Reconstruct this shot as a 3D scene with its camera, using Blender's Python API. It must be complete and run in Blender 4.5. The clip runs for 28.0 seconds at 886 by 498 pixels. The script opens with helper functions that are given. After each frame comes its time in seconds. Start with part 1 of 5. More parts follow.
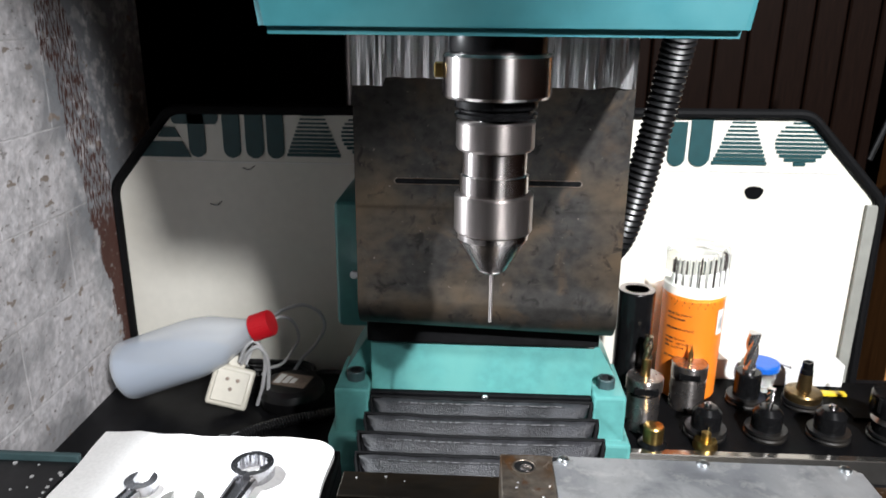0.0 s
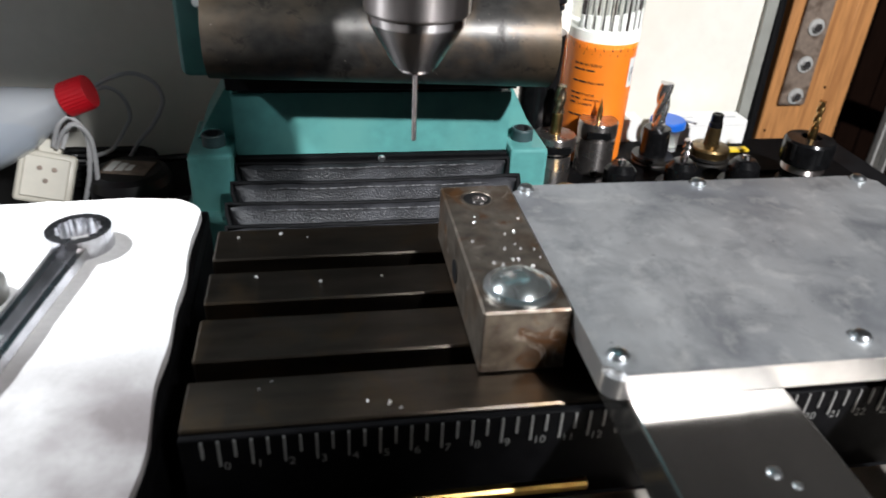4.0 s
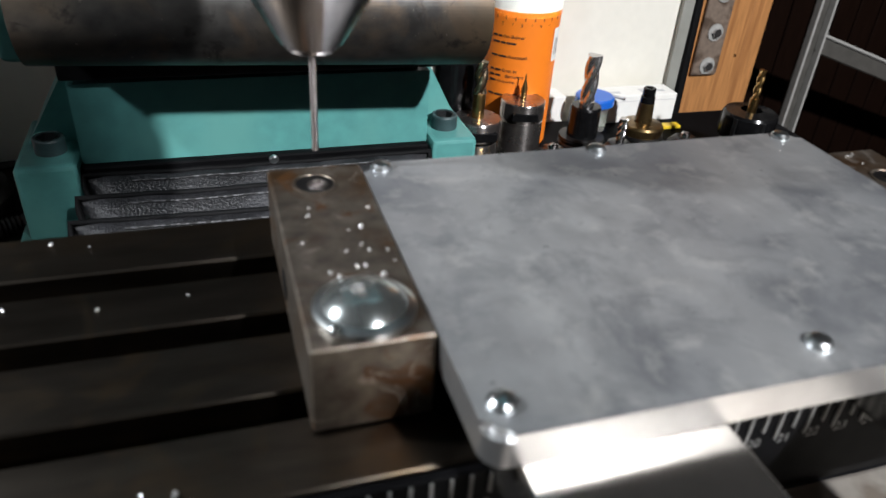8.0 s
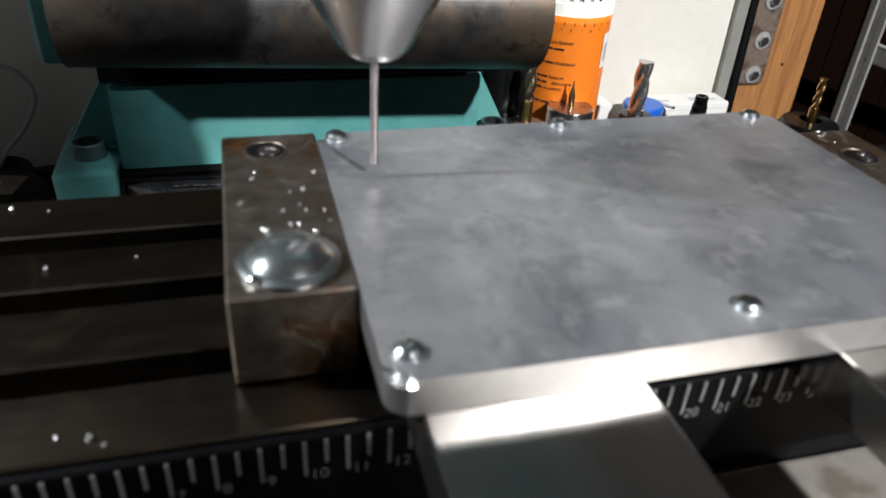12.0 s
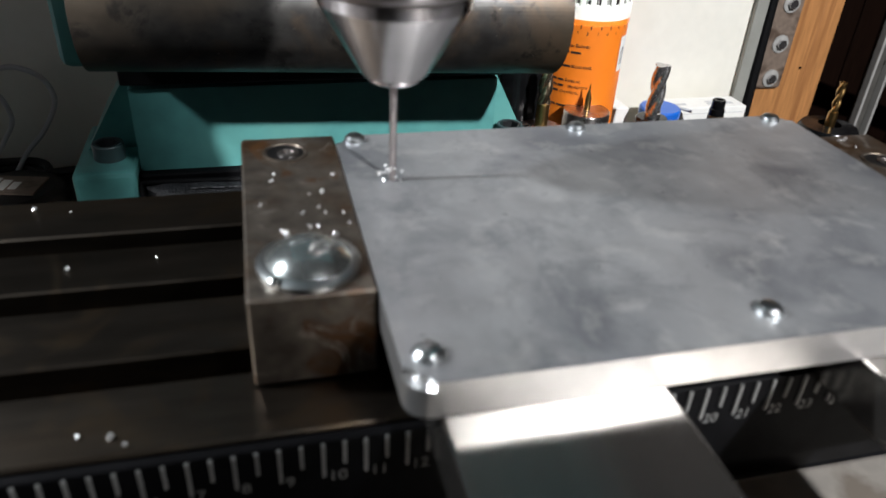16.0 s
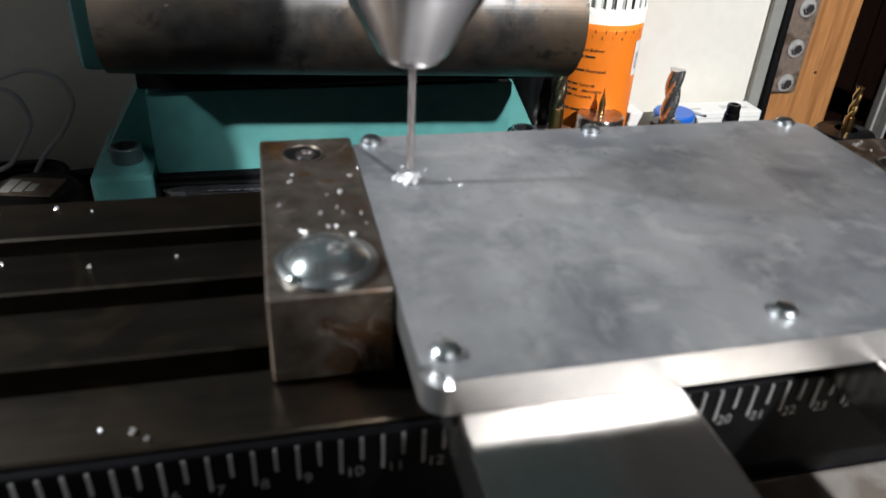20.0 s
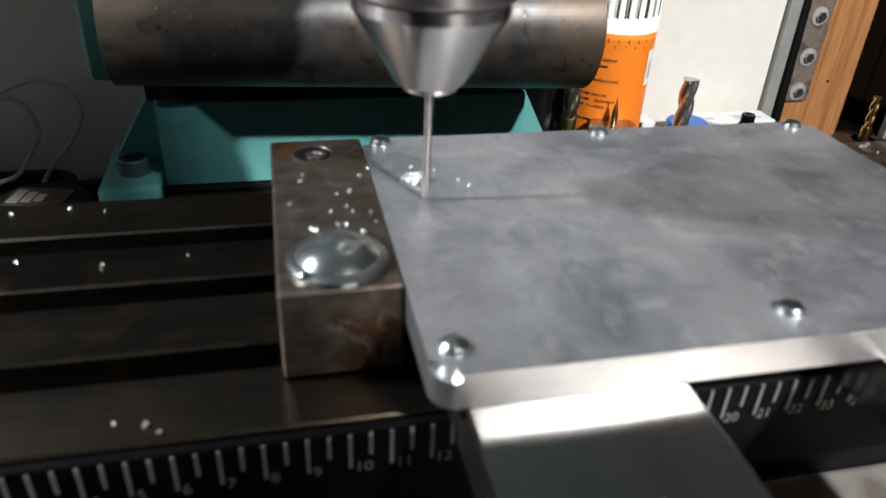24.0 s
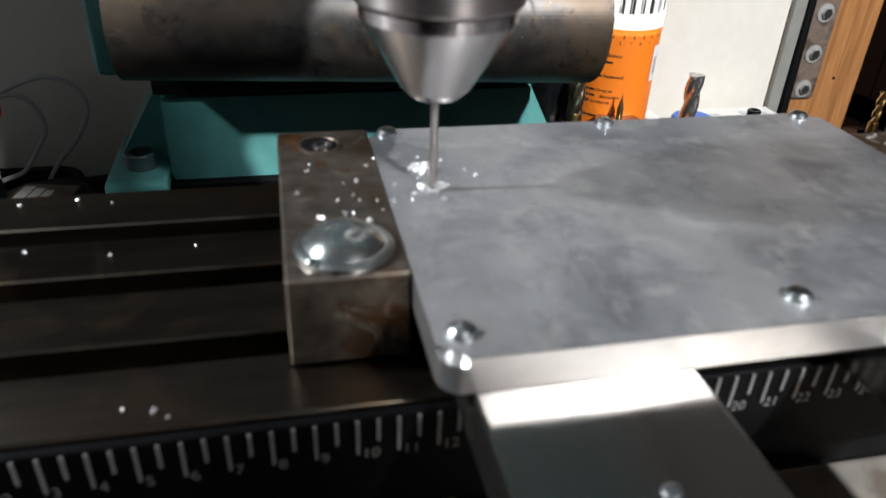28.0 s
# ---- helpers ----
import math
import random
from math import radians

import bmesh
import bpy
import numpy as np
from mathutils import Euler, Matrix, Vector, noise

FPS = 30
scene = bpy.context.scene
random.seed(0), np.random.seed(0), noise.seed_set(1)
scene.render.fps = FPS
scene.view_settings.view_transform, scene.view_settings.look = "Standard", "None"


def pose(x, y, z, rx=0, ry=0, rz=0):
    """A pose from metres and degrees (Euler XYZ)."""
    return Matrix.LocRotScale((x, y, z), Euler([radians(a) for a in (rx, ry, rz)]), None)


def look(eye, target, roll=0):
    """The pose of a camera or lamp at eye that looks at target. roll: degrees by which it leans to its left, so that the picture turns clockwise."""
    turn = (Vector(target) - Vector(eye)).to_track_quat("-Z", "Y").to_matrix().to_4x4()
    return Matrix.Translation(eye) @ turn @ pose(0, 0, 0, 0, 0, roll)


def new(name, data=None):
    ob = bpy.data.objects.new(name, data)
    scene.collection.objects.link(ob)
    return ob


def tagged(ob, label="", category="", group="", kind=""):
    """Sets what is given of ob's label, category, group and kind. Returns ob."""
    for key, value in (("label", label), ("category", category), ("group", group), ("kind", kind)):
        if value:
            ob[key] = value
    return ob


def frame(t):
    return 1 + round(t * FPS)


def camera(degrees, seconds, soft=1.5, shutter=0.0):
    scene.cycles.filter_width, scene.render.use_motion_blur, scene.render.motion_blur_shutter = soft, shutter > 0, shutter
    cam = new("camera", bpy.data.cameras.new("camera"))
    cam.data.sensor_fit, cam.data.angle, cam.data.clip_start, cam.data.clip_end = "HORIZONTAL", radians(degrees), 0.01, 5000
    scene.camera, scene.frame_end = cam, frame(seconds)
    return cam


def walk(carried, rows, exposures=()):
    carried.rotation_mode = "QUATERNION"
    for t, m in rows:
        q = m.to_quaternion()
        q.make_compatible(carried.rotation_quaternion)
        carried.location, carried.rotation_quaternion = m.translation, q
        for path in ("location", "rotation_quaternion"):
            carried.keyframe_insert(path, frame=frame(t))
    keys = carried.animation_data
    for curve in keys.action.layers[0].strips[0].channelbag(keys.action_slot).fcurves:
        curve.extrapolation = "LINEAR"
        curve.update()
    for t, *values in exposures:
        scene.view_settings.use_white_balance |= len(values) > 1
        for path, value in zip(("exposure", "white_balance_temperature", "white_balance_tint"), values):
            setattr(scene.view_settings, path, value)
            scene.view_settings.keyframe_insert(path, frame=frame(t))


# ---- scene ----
cam = camera(62.19, 28.0, soft=1.5, shutter=0.5)
# the small lens stays focused on the tool rack, so what is close to it is soft
cam.data.dof.use_dof, cam.data.dof.focus_distance, cam.data.dof.aperture_fstop = True, 0.50, 16.0

# seconds, eye, heading, pitch, lean
PATH = [
    (0.0, -0.0091, -0.4141, 0.2747, 2.75, -17.70, -0.55),
    (0.5, -0.0091, -0.4133, 0.2629, 3.18, -19.42, -0.71),
    (1.0, -0.0095, -0.4150, 0.2402, 3.41, -22.96, -0.41),
    (1.5, -0.0044, -0.4185, 0.2304, 3.36, -24.55, 0.24),
    (2.0, 0.0002, -0.4139, 0.2240, 3.22, -25.18, 0.74),
    (2.5, -0.0074, -0.3981, 0.2091, 4.18, -25.79, 1.01),
    (3.0, -0.0200, -0.3668, 0.1912, 3.14, -26.78, 1.08),
    (3.5, -0.0364, -0.3387, 0.1782, -5.09, -29.19, -2.06),
    (5.5, -0.0471, -0.2572, 0.1467, -16.49, -33.51, -3.42),
    (6.0, -0.0424, -0.2424, 0.1434, -17.42, -31.97, -3.87),
    (6.5, -0.0378, -0.2358, 0.1427, -17.40, -32.03, -3.55),
    (7.0, -0.0332, -0.2294, 0.1395, -18.54, -32.12, -4.10),
    (7.5, -0.0357, -0.2231, 0.1391, -18.78, -32.06, -4.16),
    (8.0, -0.0311, -0.2201, 0.1355, -19.43, -32.29, -4.27),
    (8.5, -0.0306, -0.2155, 0.1363, -19.78, -32.38, -4.13),
    (9.0, -0.0327, -0.2124, 0.1326, -19.24, -32.56, -3.99),
    (9.5, -0.0345, -0.2106, 0.1315, -19.26, -32.70, -3.58),
    (10.0, -0.0347, -0.2049, 0.1310, -18.88, -32.58, -3.38),
    (10.5, -0.0338, -0.2000, 0.1298, -18.91, -32.50, -3.65),
    (11.0, -0.0329, -0.1974, 0.1285, -18.63, -32.50, -3.88),
    (11.5, -0.0349, -0.1968, 0.1270, -17.17, -31.80, -3.86),
    (12.0, -0.0367, -0.1993, 0.1262, -16.81, -31.80, -3.73),
    (12.5, -0.0379, -0.1983, 0.1278, -16.14, -31.76, -3.68),
    (14.5, -0.0382, -0.1978, 0.1267, -15.58, -31.70, -3.54),
    (15.0, -0.0377, -0.1994, 0.1267, -15.40, -31.55, -3.40),
    (15.5, -0.0384, -0.1995, 0.1266, -15.47, -31.62, -3.42),
    (16.0, -0.0381, -0.1991, 0.1262, -15.57, -31.64, -3.43),
    (16.5, -0.0385, -0.1991, 0.1267, -15.39, -31.58, -3.38),
    (17.0, -0.0390, -0.1991, 0.1264, -15.34, -31.62, -3.37),
    (17.5, -0.0381, -0.1995, 0.1260, -15.22, -31.62, -3.43),
    (18.0, -0.0395, -0.1989, 0.1266, -15.26, -31.61, -3.42),
    (18.5, -0.0388, -0.1999, 0.1270, -14.95, -31.42, -3.28),
    (19.0, -0.0395, -0.2002, 0.1272, -14.80, -31.28, -3.27),
    (19.5, -0.0394, -0.2004, 0.1269, -14.59, -31.35, -3.22),
    (20.0, -0.0399, -0.1991, 0.1266, -14.54, -31.43, -3.24),
    (20.5, -0.0396, -0.1970, 0.1267, -14.42, -31.30, -3.37),
    (21.0, -0.0390, -0.1932, 0.1263, -14.08, -31.25, -3.14),
    (21.5, -0.0401, -0.1906, 0.1257, -14.07, -31.28, -3.13),
    (23.5, -0.0407, -0.1908, 0.1253, -13.75, -31.03, -2.87),
    (24.0, -0.0409, -0.1907, 0.1256, -13.88, -30.90, -3.02),
    (24.5, -0.0401, -0.1906, 0.1254, -13.84, -30.78, -3.00),
    (25.0, -0.0411, -0.1899, 0.1254, -13.85, -30.85, -3.07),
    (25.5, -0.0412, -0.1909, 0.1260, -13.57, -30.81, -2.84),
    (26.0, -0.0413, -0.1902, 0.1254, -13.55, -30.88, -2.86),
    (26.5, -0.0409, -0.1911, 0.1247, -13.47, -30.87, -2.83),
    (27.0, -0.0414, -0.1910, 0.1238, -13.51, -30.93, -2.85),
    (27.5, -0.0420, -0.1915, 0.1232, -13.33, -30.96, -2.86),
    (28.0, -0.0418, -0.1923, 0.1230, -13.48, -30.93, -2.76),
]


def aim(x, y, z, yaw, pitch, lean):
    a, b = radians(yaw), radians(pitch)
    way = Vector((-math.sin(a) * math.cos(b), math.cos(a) * math.cos(b), math.sin(b)))
    return look((x, y, z), Vector((x, y, z)) + way, -lean)


walk(cam, [(t, aim(*row)) for t, *row in PATH], [(0.0, 0.2), (1.0, 0.1), (2.0, -0.08), (3.0, -0.12), (5.5, -0.2), (8.0, -0.35), (28.0, -0.35)])

# ---- light: a dim workshop with work lamps at the front right and low at the left, and a fill spot added for the wall ----
world = bpy.data.worlds.new("workshop")
scene.world = world
world.use_nodes = True
world.node_tree.nodes["Background"].inputs[0].default_value = (0.75, 0.85, 1.0, 1)
world.node_tree.nodes["Background"].inputs[1].default_value = 0.0025
scene.view_settings.exposure = 0.0


def spot(name, eye, target, watts, size, angle, blend, colour):
    lamp = bpy.data.lights.new(name, "SPOT")
    lamp.energy, lamp.shadow_soft_size, lamp.spot_size, lamp.spot_blend, lamp.color = watts, size, radians(angle), blend, colour
    ob = new(name, lamp)
    ob.matrix_world = look(eye, target)
    return ob


spot("work_lamp_right", (0.65, -1.50, 1.38), (1.4198, -0.961, 1.038), 425.0, 0.040, 139.2, 0.025, (0.96, 0.975, 1.0))
spot("work_lamp_left", (-0.34, 0.02, 0.265), (0.06, -0.03, 0.03), 12.0, 0.012, 79, 0.5, (0.90, 0.95, 1.0))
# added fill, stands in for spill light on the left wall and panel
spot("wall_fill", (0.591, -1.187, 0.949), (-0.56, 0.30, -0.08), 155.0, 0.08, 18.8, 0.25, (0.98, 0.985, 1.0))


# ---- materials ----
def nodes_of(name):
    m = bpy.data.materials.new(name)
    m.use_nodes = True
    return m, m.node_tree.nodes, m.node_tree.links, m.node_tree.nodes["Principled BSDF"]


def ramp_stops(ramp, stops):
    el = ramp.color_ramp.elements
    while len(el) < len(stops):
        el.new(0.5)
    for e, (p, c) in zip(el, stops):
        e.position, e.color = p, (*c, 1) if len(c) == 3 else c


def surface(name, colour, rough=0.5, metal=0.0, grain=0.15, scale=60.0, bump=0.0, spots=None, stretch=(1, 1, 1), rough_var=0.12, second=None, coat=0.0, spot_scale=14.0, spot_at=(0.52, 0.66), along=""):
    """Base colour varied at two scales, patches of a second colour (spots), varied gloss and fine relief."""
    m, n, l, b = nodes_of(name)
    tc, mp = n.new("ShaderNodeTexCoord"), n.new("ShaderNodeMapping")
    mp.inputs["Scale"].default_value = stretch
    if along:
        tc = n.new("ShaderNodeAttribute")
        tc.attribute_name = along
        l.new(tc.outputs["Vector"], mp.inputs[0])
    else:
        l.new(tc.outputs["Object"], mp.inputs[0])
    fine, wide = n.new("ShaderNodeTexNoise"), n.new("ShaderNodeTexNoise")
    fine.inputs["Scale"].default_value, fine.inputs["Detail"].default_value = scale, 8
    wide.inputs["Scale"].default_value, wide.inputs["Detail"].default_value = spot_scale, 6
    for t in (fine, wide):
        l.new(mp.outputs[0], t.inputs["Vector"])
    ramp = n.new("ShaderNodeValToRGB")
    lo, hi = [max(0, c * (1 - grain)) for c in colour], [min(1, c * (1 + grain)) for c in (second or colour)]
    ramp_stops(ramp, [(0.3, lo), (0.7, hi)])
    l.new(fine.outputs[0], ramp.inputs[0])
    out = ramp.outputs[0]
    if spots:
        mix, sr = n.new("ShaderNodeMix"), n.new("ShaderNodeValToRGB")
        mix.data_type = "RGBA"
        ramp_stops(sr, [(spot_at[0], (0, 0, 0)), (spot_at[1], (1, 1, 1))])
        l.new(wide.outputs[0], sr.inputs[0])
        l.new(sr.outputs[0], mix.inputs[0])
        l.new(out, mix.inputs[6])
        mix.inputs[7].default_value = (*spots, 1)
        out = mix.outputs[2]
    l.new(out, b.inputs["Base Color"])
    mr = n.new("ShaderNodeMapRange")
    mr.inputs[3].default_value, mr.inputs[4].default_value = max(0.03, rough - rough_var), min(1, rough + rough_var)
    l.new(wide.outputs[0], mr.inputs[0])
    l.new(mr.outputs[0], b.inputs["Roughness"])
    b.inputs["Metallic"].default_value = metal
    b.inputs["Coat Weight"].default_value = coat
    if bump:
        bp = n.new("ShaderNodeBump")
        bp.inputs["Strength"].default_value, bp.inputs["Distance"].default_value = bump, 0.001
        l.new(fine.outputs[0], bp.inputs["Height"])
        l.new(bp.outputs[0], b.inputs["Normal"])
    return m


def glassy(name, colour, rough, ior=1.45, weight=1.0):
    m, n, l, b = nodes_of(name)
    b.inputs["Base Color"].default_value = (*colour, 1)
    b.inputs["Roughness"].default_value, b.inputs["IOR"].default_value = rough, ior
    b.inputs["Transmission Weight"].default_value = weight
    return m


TEAL = surface("teal_enamel", (0.094, 0.295, 0.280), 0.36, 0, 0.12, 90, 0.05, spots=(0.115, 0.325, 0.300), coat=0.15)
TEAL_BLUE = surface("teal_cover_paint", (0.038, 0.165, 0.190), 0.3, 0, 0.1, 60, 0.03, spots=(0.06, 0.20, 0.22), coat=0.3, spot_scale=9)
BLUED = surface("blued_spring_steel", (0.056, 0.053, 0.050), 0.40, 0.70, 0.30, 120, 0.03, spots=(0.125, 0.090, 0.056), stretch=(0.8, 1, 1), spot_scale=15, spot_at=(0.46, 0.70), rough_var=0.16, along="place")
FOIL = surface("crinkled_foil", (0.93, 0.93, 0.94), 0.30, 0.9, 0.06, 150, 1.0, stretch=(3, 1, 0.16), rough_var=0.08)
CHROME = surface("polished_steel", (0.60, 0.56, 0.55), 0.23, 1.0, 0.05, 200, 0.02, stretch=(0.1, 0.1, 6), rough_var=0.03)
BRUSHED = surface("brushed_steel", (0.35, 0.315, 0.305), 0.35, 0.95, 0.1, 260, 0.06, stretch=(1, 1, 0.1), rough_var=0.06)
HOLDER_STEEL = surface("dark_polished_steel", (0.42, 0.385, 0.37), 0.28, 0.95, 0.12, 160, 0.03, spots=(0.22, 0.19, 0.175), spot_scale=50, rough_var=0.05)
DARK_STEEL = surface("oil_black_steel", (0.014, 0.014, 0.015), 0.38, 0.5, 0.3, 150, 0.04, spots=(0.03, 0.026, 0.022))
BLACK_OXIDE = surface("black_oxide", (0.006, 0.006, 0.0065), 0.22, 0.1, 0.3, 150, 0.03)
TABLE_STEEL = surface("worn_table_steel", (0.074, 0.063, 0.052), 0.36, 1.0, 0.25, 130, 0.05, spots=(0.09, 0.06, 0.035), stretch=(0.25, 1, 1), spot_scale=22, spot_at=(0.5, 0.75))
BLOCK_STEEL = surface("stained_block_steel", (0.155, 0.130, 0.108), 0.42, 0.8, 0.35, 150, 0.08, spots=(0.085, 0.045, 0.020), spot_scale=42, spot_at=(0.48, 0.70), second=(0.17, 0.145, 0.12))
ALU = surface("scuffed_cast_aluminium", (0.51, 0.515, 0.525), 0.45, 0.75, 0.15, 75, 0.12, rough_var=0.08, spots=(0.335, 0.345, 0.365), spot_scale=19, spot_at=(0.42, 0.66), stretch=(1.0, 0.8, 1), second=(0.53, 0.535, 0.54))
# lighter copy of the lid's metal, glare put into the colour
ALU_LIT_EDGE = surface("lit_edge_aluminium", (0.72, 0.71, 0.70), 0.34, 0.88, 0.06, 140, 0.04)
BAR_STEEL = surface("ground_bar_steel", (0.36, 0.34, 0.315), 0.17, 0.95, 0.1, 150, 0.02, spots=(0.30, 0.275, 0.24), stretch=(1, 0.1, 1), rough_var=0.04)
ZINC = surface("zinc_plate", (0.6, 0.63, 0.64), 0.3, 1.0, 0.12, 120, 0.04)
WET_ZINC = surface("oil_wet_zinc", (0.60, 0.65, 0.64), 0.19, 0.9, 0.15, 90, 0.05, spots=(0.45, 0.50, 0.49), spot_scale=90, rough_var=0.08, coat=0.5)
BLACK_PAINT = surface("black_paint", (0.0035, 0.0035, 0.004), 0.58, 0, 0.4, 120, 0.04)
RUBBER = surface("black_rubber", (0.006, 0.006, 0.0066), 0.36, 0, 0.4, 150, 0.1)
PLEAT = surface("coated_bellows_cloth", (0.010, 0.010, 0.0115), 0.42, 0, 0.6, 700, 0.8, spots=(0.030, 0.030, 0.034), spot_scale=40, spot_at=(0.45, 0.66))
CREAM = surface("cream_painted_sheet", (0.76, 0.735, 0.66), 0.42, 0, 0.03, 70, 0.02, spots=(0.72, 0.685, 0.60), spot_scale=5)
PANEL_EDGE = surface("dull_grey_fold", (0.26, 0.26, 0.235), 0.5, 0, 0.12, 40, 0.02)
INK = surface("dark_teal_print", (0.007, 0.052, 0.058), 0.45, 0, 0.1, 80)
WHITE_INK = surface("white_engraving", (0.17, 0.17, 0.165), 0.5, 0, 0.1, 120)
BRASS = surface("brass", (0.55, 0.38, 0.13), 0.32, 1.0, 0.15, 120, 0.03, spots=(0.32, 0.2, 0.07), spot_scale=60)
GOLD_HSS = surface("straw_coated_cutter", (0.5, 0.31, 0.12), 0.3, 1.0, 0.12, 150)
CLOTH = surface("white_paper_towel", (0.8, 0.79, 0.78), 0.9, 0, 0.05, 420, 0.35, spots=(0.62, 0.60, 0.57), spot_scale=13, spot_at=(0.6, 0.74))


def smudges(m, colour, scale, at, amount, warp=1.2, rough=None, along="Object"):
    """Cloudy dirt rubbed over a surface, with its own gloss where it lies."""
    n, l = m.node_tree.nodes, m.node_tree.links
    b = n["Principled BSDF"]
    cloud, ramp, mix = n.new("ShaderNodeTexNoise"), n.new("ShaderNodeValToRGB"), n.new("ShaderNodeMix")
    place = n.new("ShaderNodeNewGeometry").outputs["Position"] if along == "place" else n.new("ShaderNodeTexCoord").outputs["Object"]
    l.new(place, cloud.inputs["Vector"])
    cloud.inputs["Scale"].default_value, cloud.inputs["Detail"].default_value, cloud.inputs["Roughness"].default_value, cloud.inputs["Distortion"].default_value = scale, 10, 0.62, warp
    ramp_stops(ramp, [(at[0], (0, 0, 0)), (at[1], (amount, amount, amount))])
    l.new(cloud.outputs[0], ramp.inputs[0])
    mix.data_type = "RGBA"
    l.new(ramp.outputs[0], mix.inputs[0])
    l.new(b.inputs["Base Color"].links[0].from_socket, mix.inputs[6])
    mix.inputs[7].default_value = (*colour, 1)
    l.new(mix.outputs[2], b.inputs["Base Color"])
    if rough is not None:
        blend = n.new("ShaderNodeMix")
        l.new(ramp.outputs[0], blend.inputs[0])
        l.new(b.inputs["Roughness"].links[0].from_socket, blend.inputs[2])
        blend.inputs[3].default_value = rough
        l.new(blend.outputs[0], b.inputs["Roughness"])


smudges(ALU, (0.225, 0.235, 0.255), 36, (0.47, 0.67), 0.75, 0.4, 0.40)
smudges(ALU, (0.74, 0.73, 0.71), 75, (0.53, 0.72), 0.6, 0.25, 0.49)
smudges(ALU, (0.16, 0.165, 0.18), 240, (0.66, 0.71), 0.7, 0.3, 0.5)
smudges(BLOCK_STEEL, (0.15, 0.065, 0.022), 58, (0.56, 0.66), 0.8, 1.0, 0.6)
smudges(BLOCK_STEEL, (0.36, 0.32, 0.28), 75, (0.58, 0.68), 0.8, 1.5, 0.36)
smudges(BLUED, (0.125, 0.086, 0.056), 30, (0.52, 0.70), 0.7, 0.8, 0.5, "place")
smudges(BLUED, (0.016, 0.015, 0.014), 60, (0.57, 0.66), 0.8, 0.5, 0.55, "place")
smudges(BLUED, (0.36, 0.31, 0.27), 260, (0.68, 0.72), 0.8, 0.3, 0.4, "place")
smudges(TABLE_STEEL, (0.11, 0.075, 0.042), 30, (0.52, 0.68), 0.6, 1.0, 0.42)


def oil_stains(m):
    """Grey-brown shade painted into the front half of the towel, blotched with darker oil spots."""
    n, l = m.node_tree.nodes, m.node_tree.links
    b = n["Principled BSDF"]
    tc, sep, blot = n.new("ShaderNodeTexCoord"), n.new("ShaderNodeSeparateXYZ"), n.new("ShaderNodeTexNoise")
    l.new(tc.outputs["Object"], sep.inputs[0])
    l.new(tc.outputs["Object"], blot.inputs["Vector"])
    blot.inputs["Scale"].default_value, blot.inputs["Detail"].default_value = 24, 5
    front, spots = n.new("ShaderNodeMapRange"), n.new("ShaderNodeMapRange")
    front.interpolation_type = "SMOOTHSTEP"
    for k, v in enumerate((-0.070, -0.135, 0.0, 1.0)):
        front.inputs[k + 1].default_value = v
    for k, v in enumerate((0.38, 0.64, 0.50, 1.0)):
        spots.inputs[k + 1].default_value = v
    l.new(sep.outputs["Y"], front.inputs[0])
    l.new(blot.outputs[0], spots.inputs[0])
    mul, mix = n.new("ShaderNodeMath"), n.new("ShaderNodeMix")
    mul.operation = "MULTIPLY"
    l.new(front.outputs[0], mul.inputs[0])
    l.new(spots.outputs[0], mul.inputs[1])
    mix.data_type = "RGBA"
    l.new(mul.outputs[0], mix.inputs[0])
    l.new(b.inputs["Base Color"].links[0].from_socket, mix.inputs[6])
    mix.inputs[7].default_value = (0.20, 0.175, 0.175, 1)
    l.new(mix.outputs[2], b.inputs["Base Color"])


oil_stains(CLOTH)
SPANNER = surface("worn_chrome_vanadium", (0.50, 0.50, 0.53), 0.26, 1.0, 0.15, 120, 0.04, spots=(0.28, 0.27, 0.27), spot_scale=40)
SPANNER_DULL = surface("dull_phosphated_steel", (0.2, 0.195, 0.18), 0.42, 0.9, 0.2, 150, 0.06, spots=(0.12, 0.11, 0.09), spot_scale=50)
TRAY = surface("black_tray_paint", (0.008, 0.008, 0.009), 0.35, 0, 0.4, 60, 0.05)
MASONRY = surface("flaking_whitewash", (0.57, 0.55, 0.565), 0.9, 0, 0.24, 130, 1.0, spots=(0.30, 0.295, 0.305), spot_scale=10, spot_at=(0.5, 0.64))
MORTAR = surface("whitewashed_mortar", (0.54, 0.525, 0.535), 0.95, 0, 0.2, 90, 0.9, spots=(0.38, 0.365, 0.36), spot_scale=14)
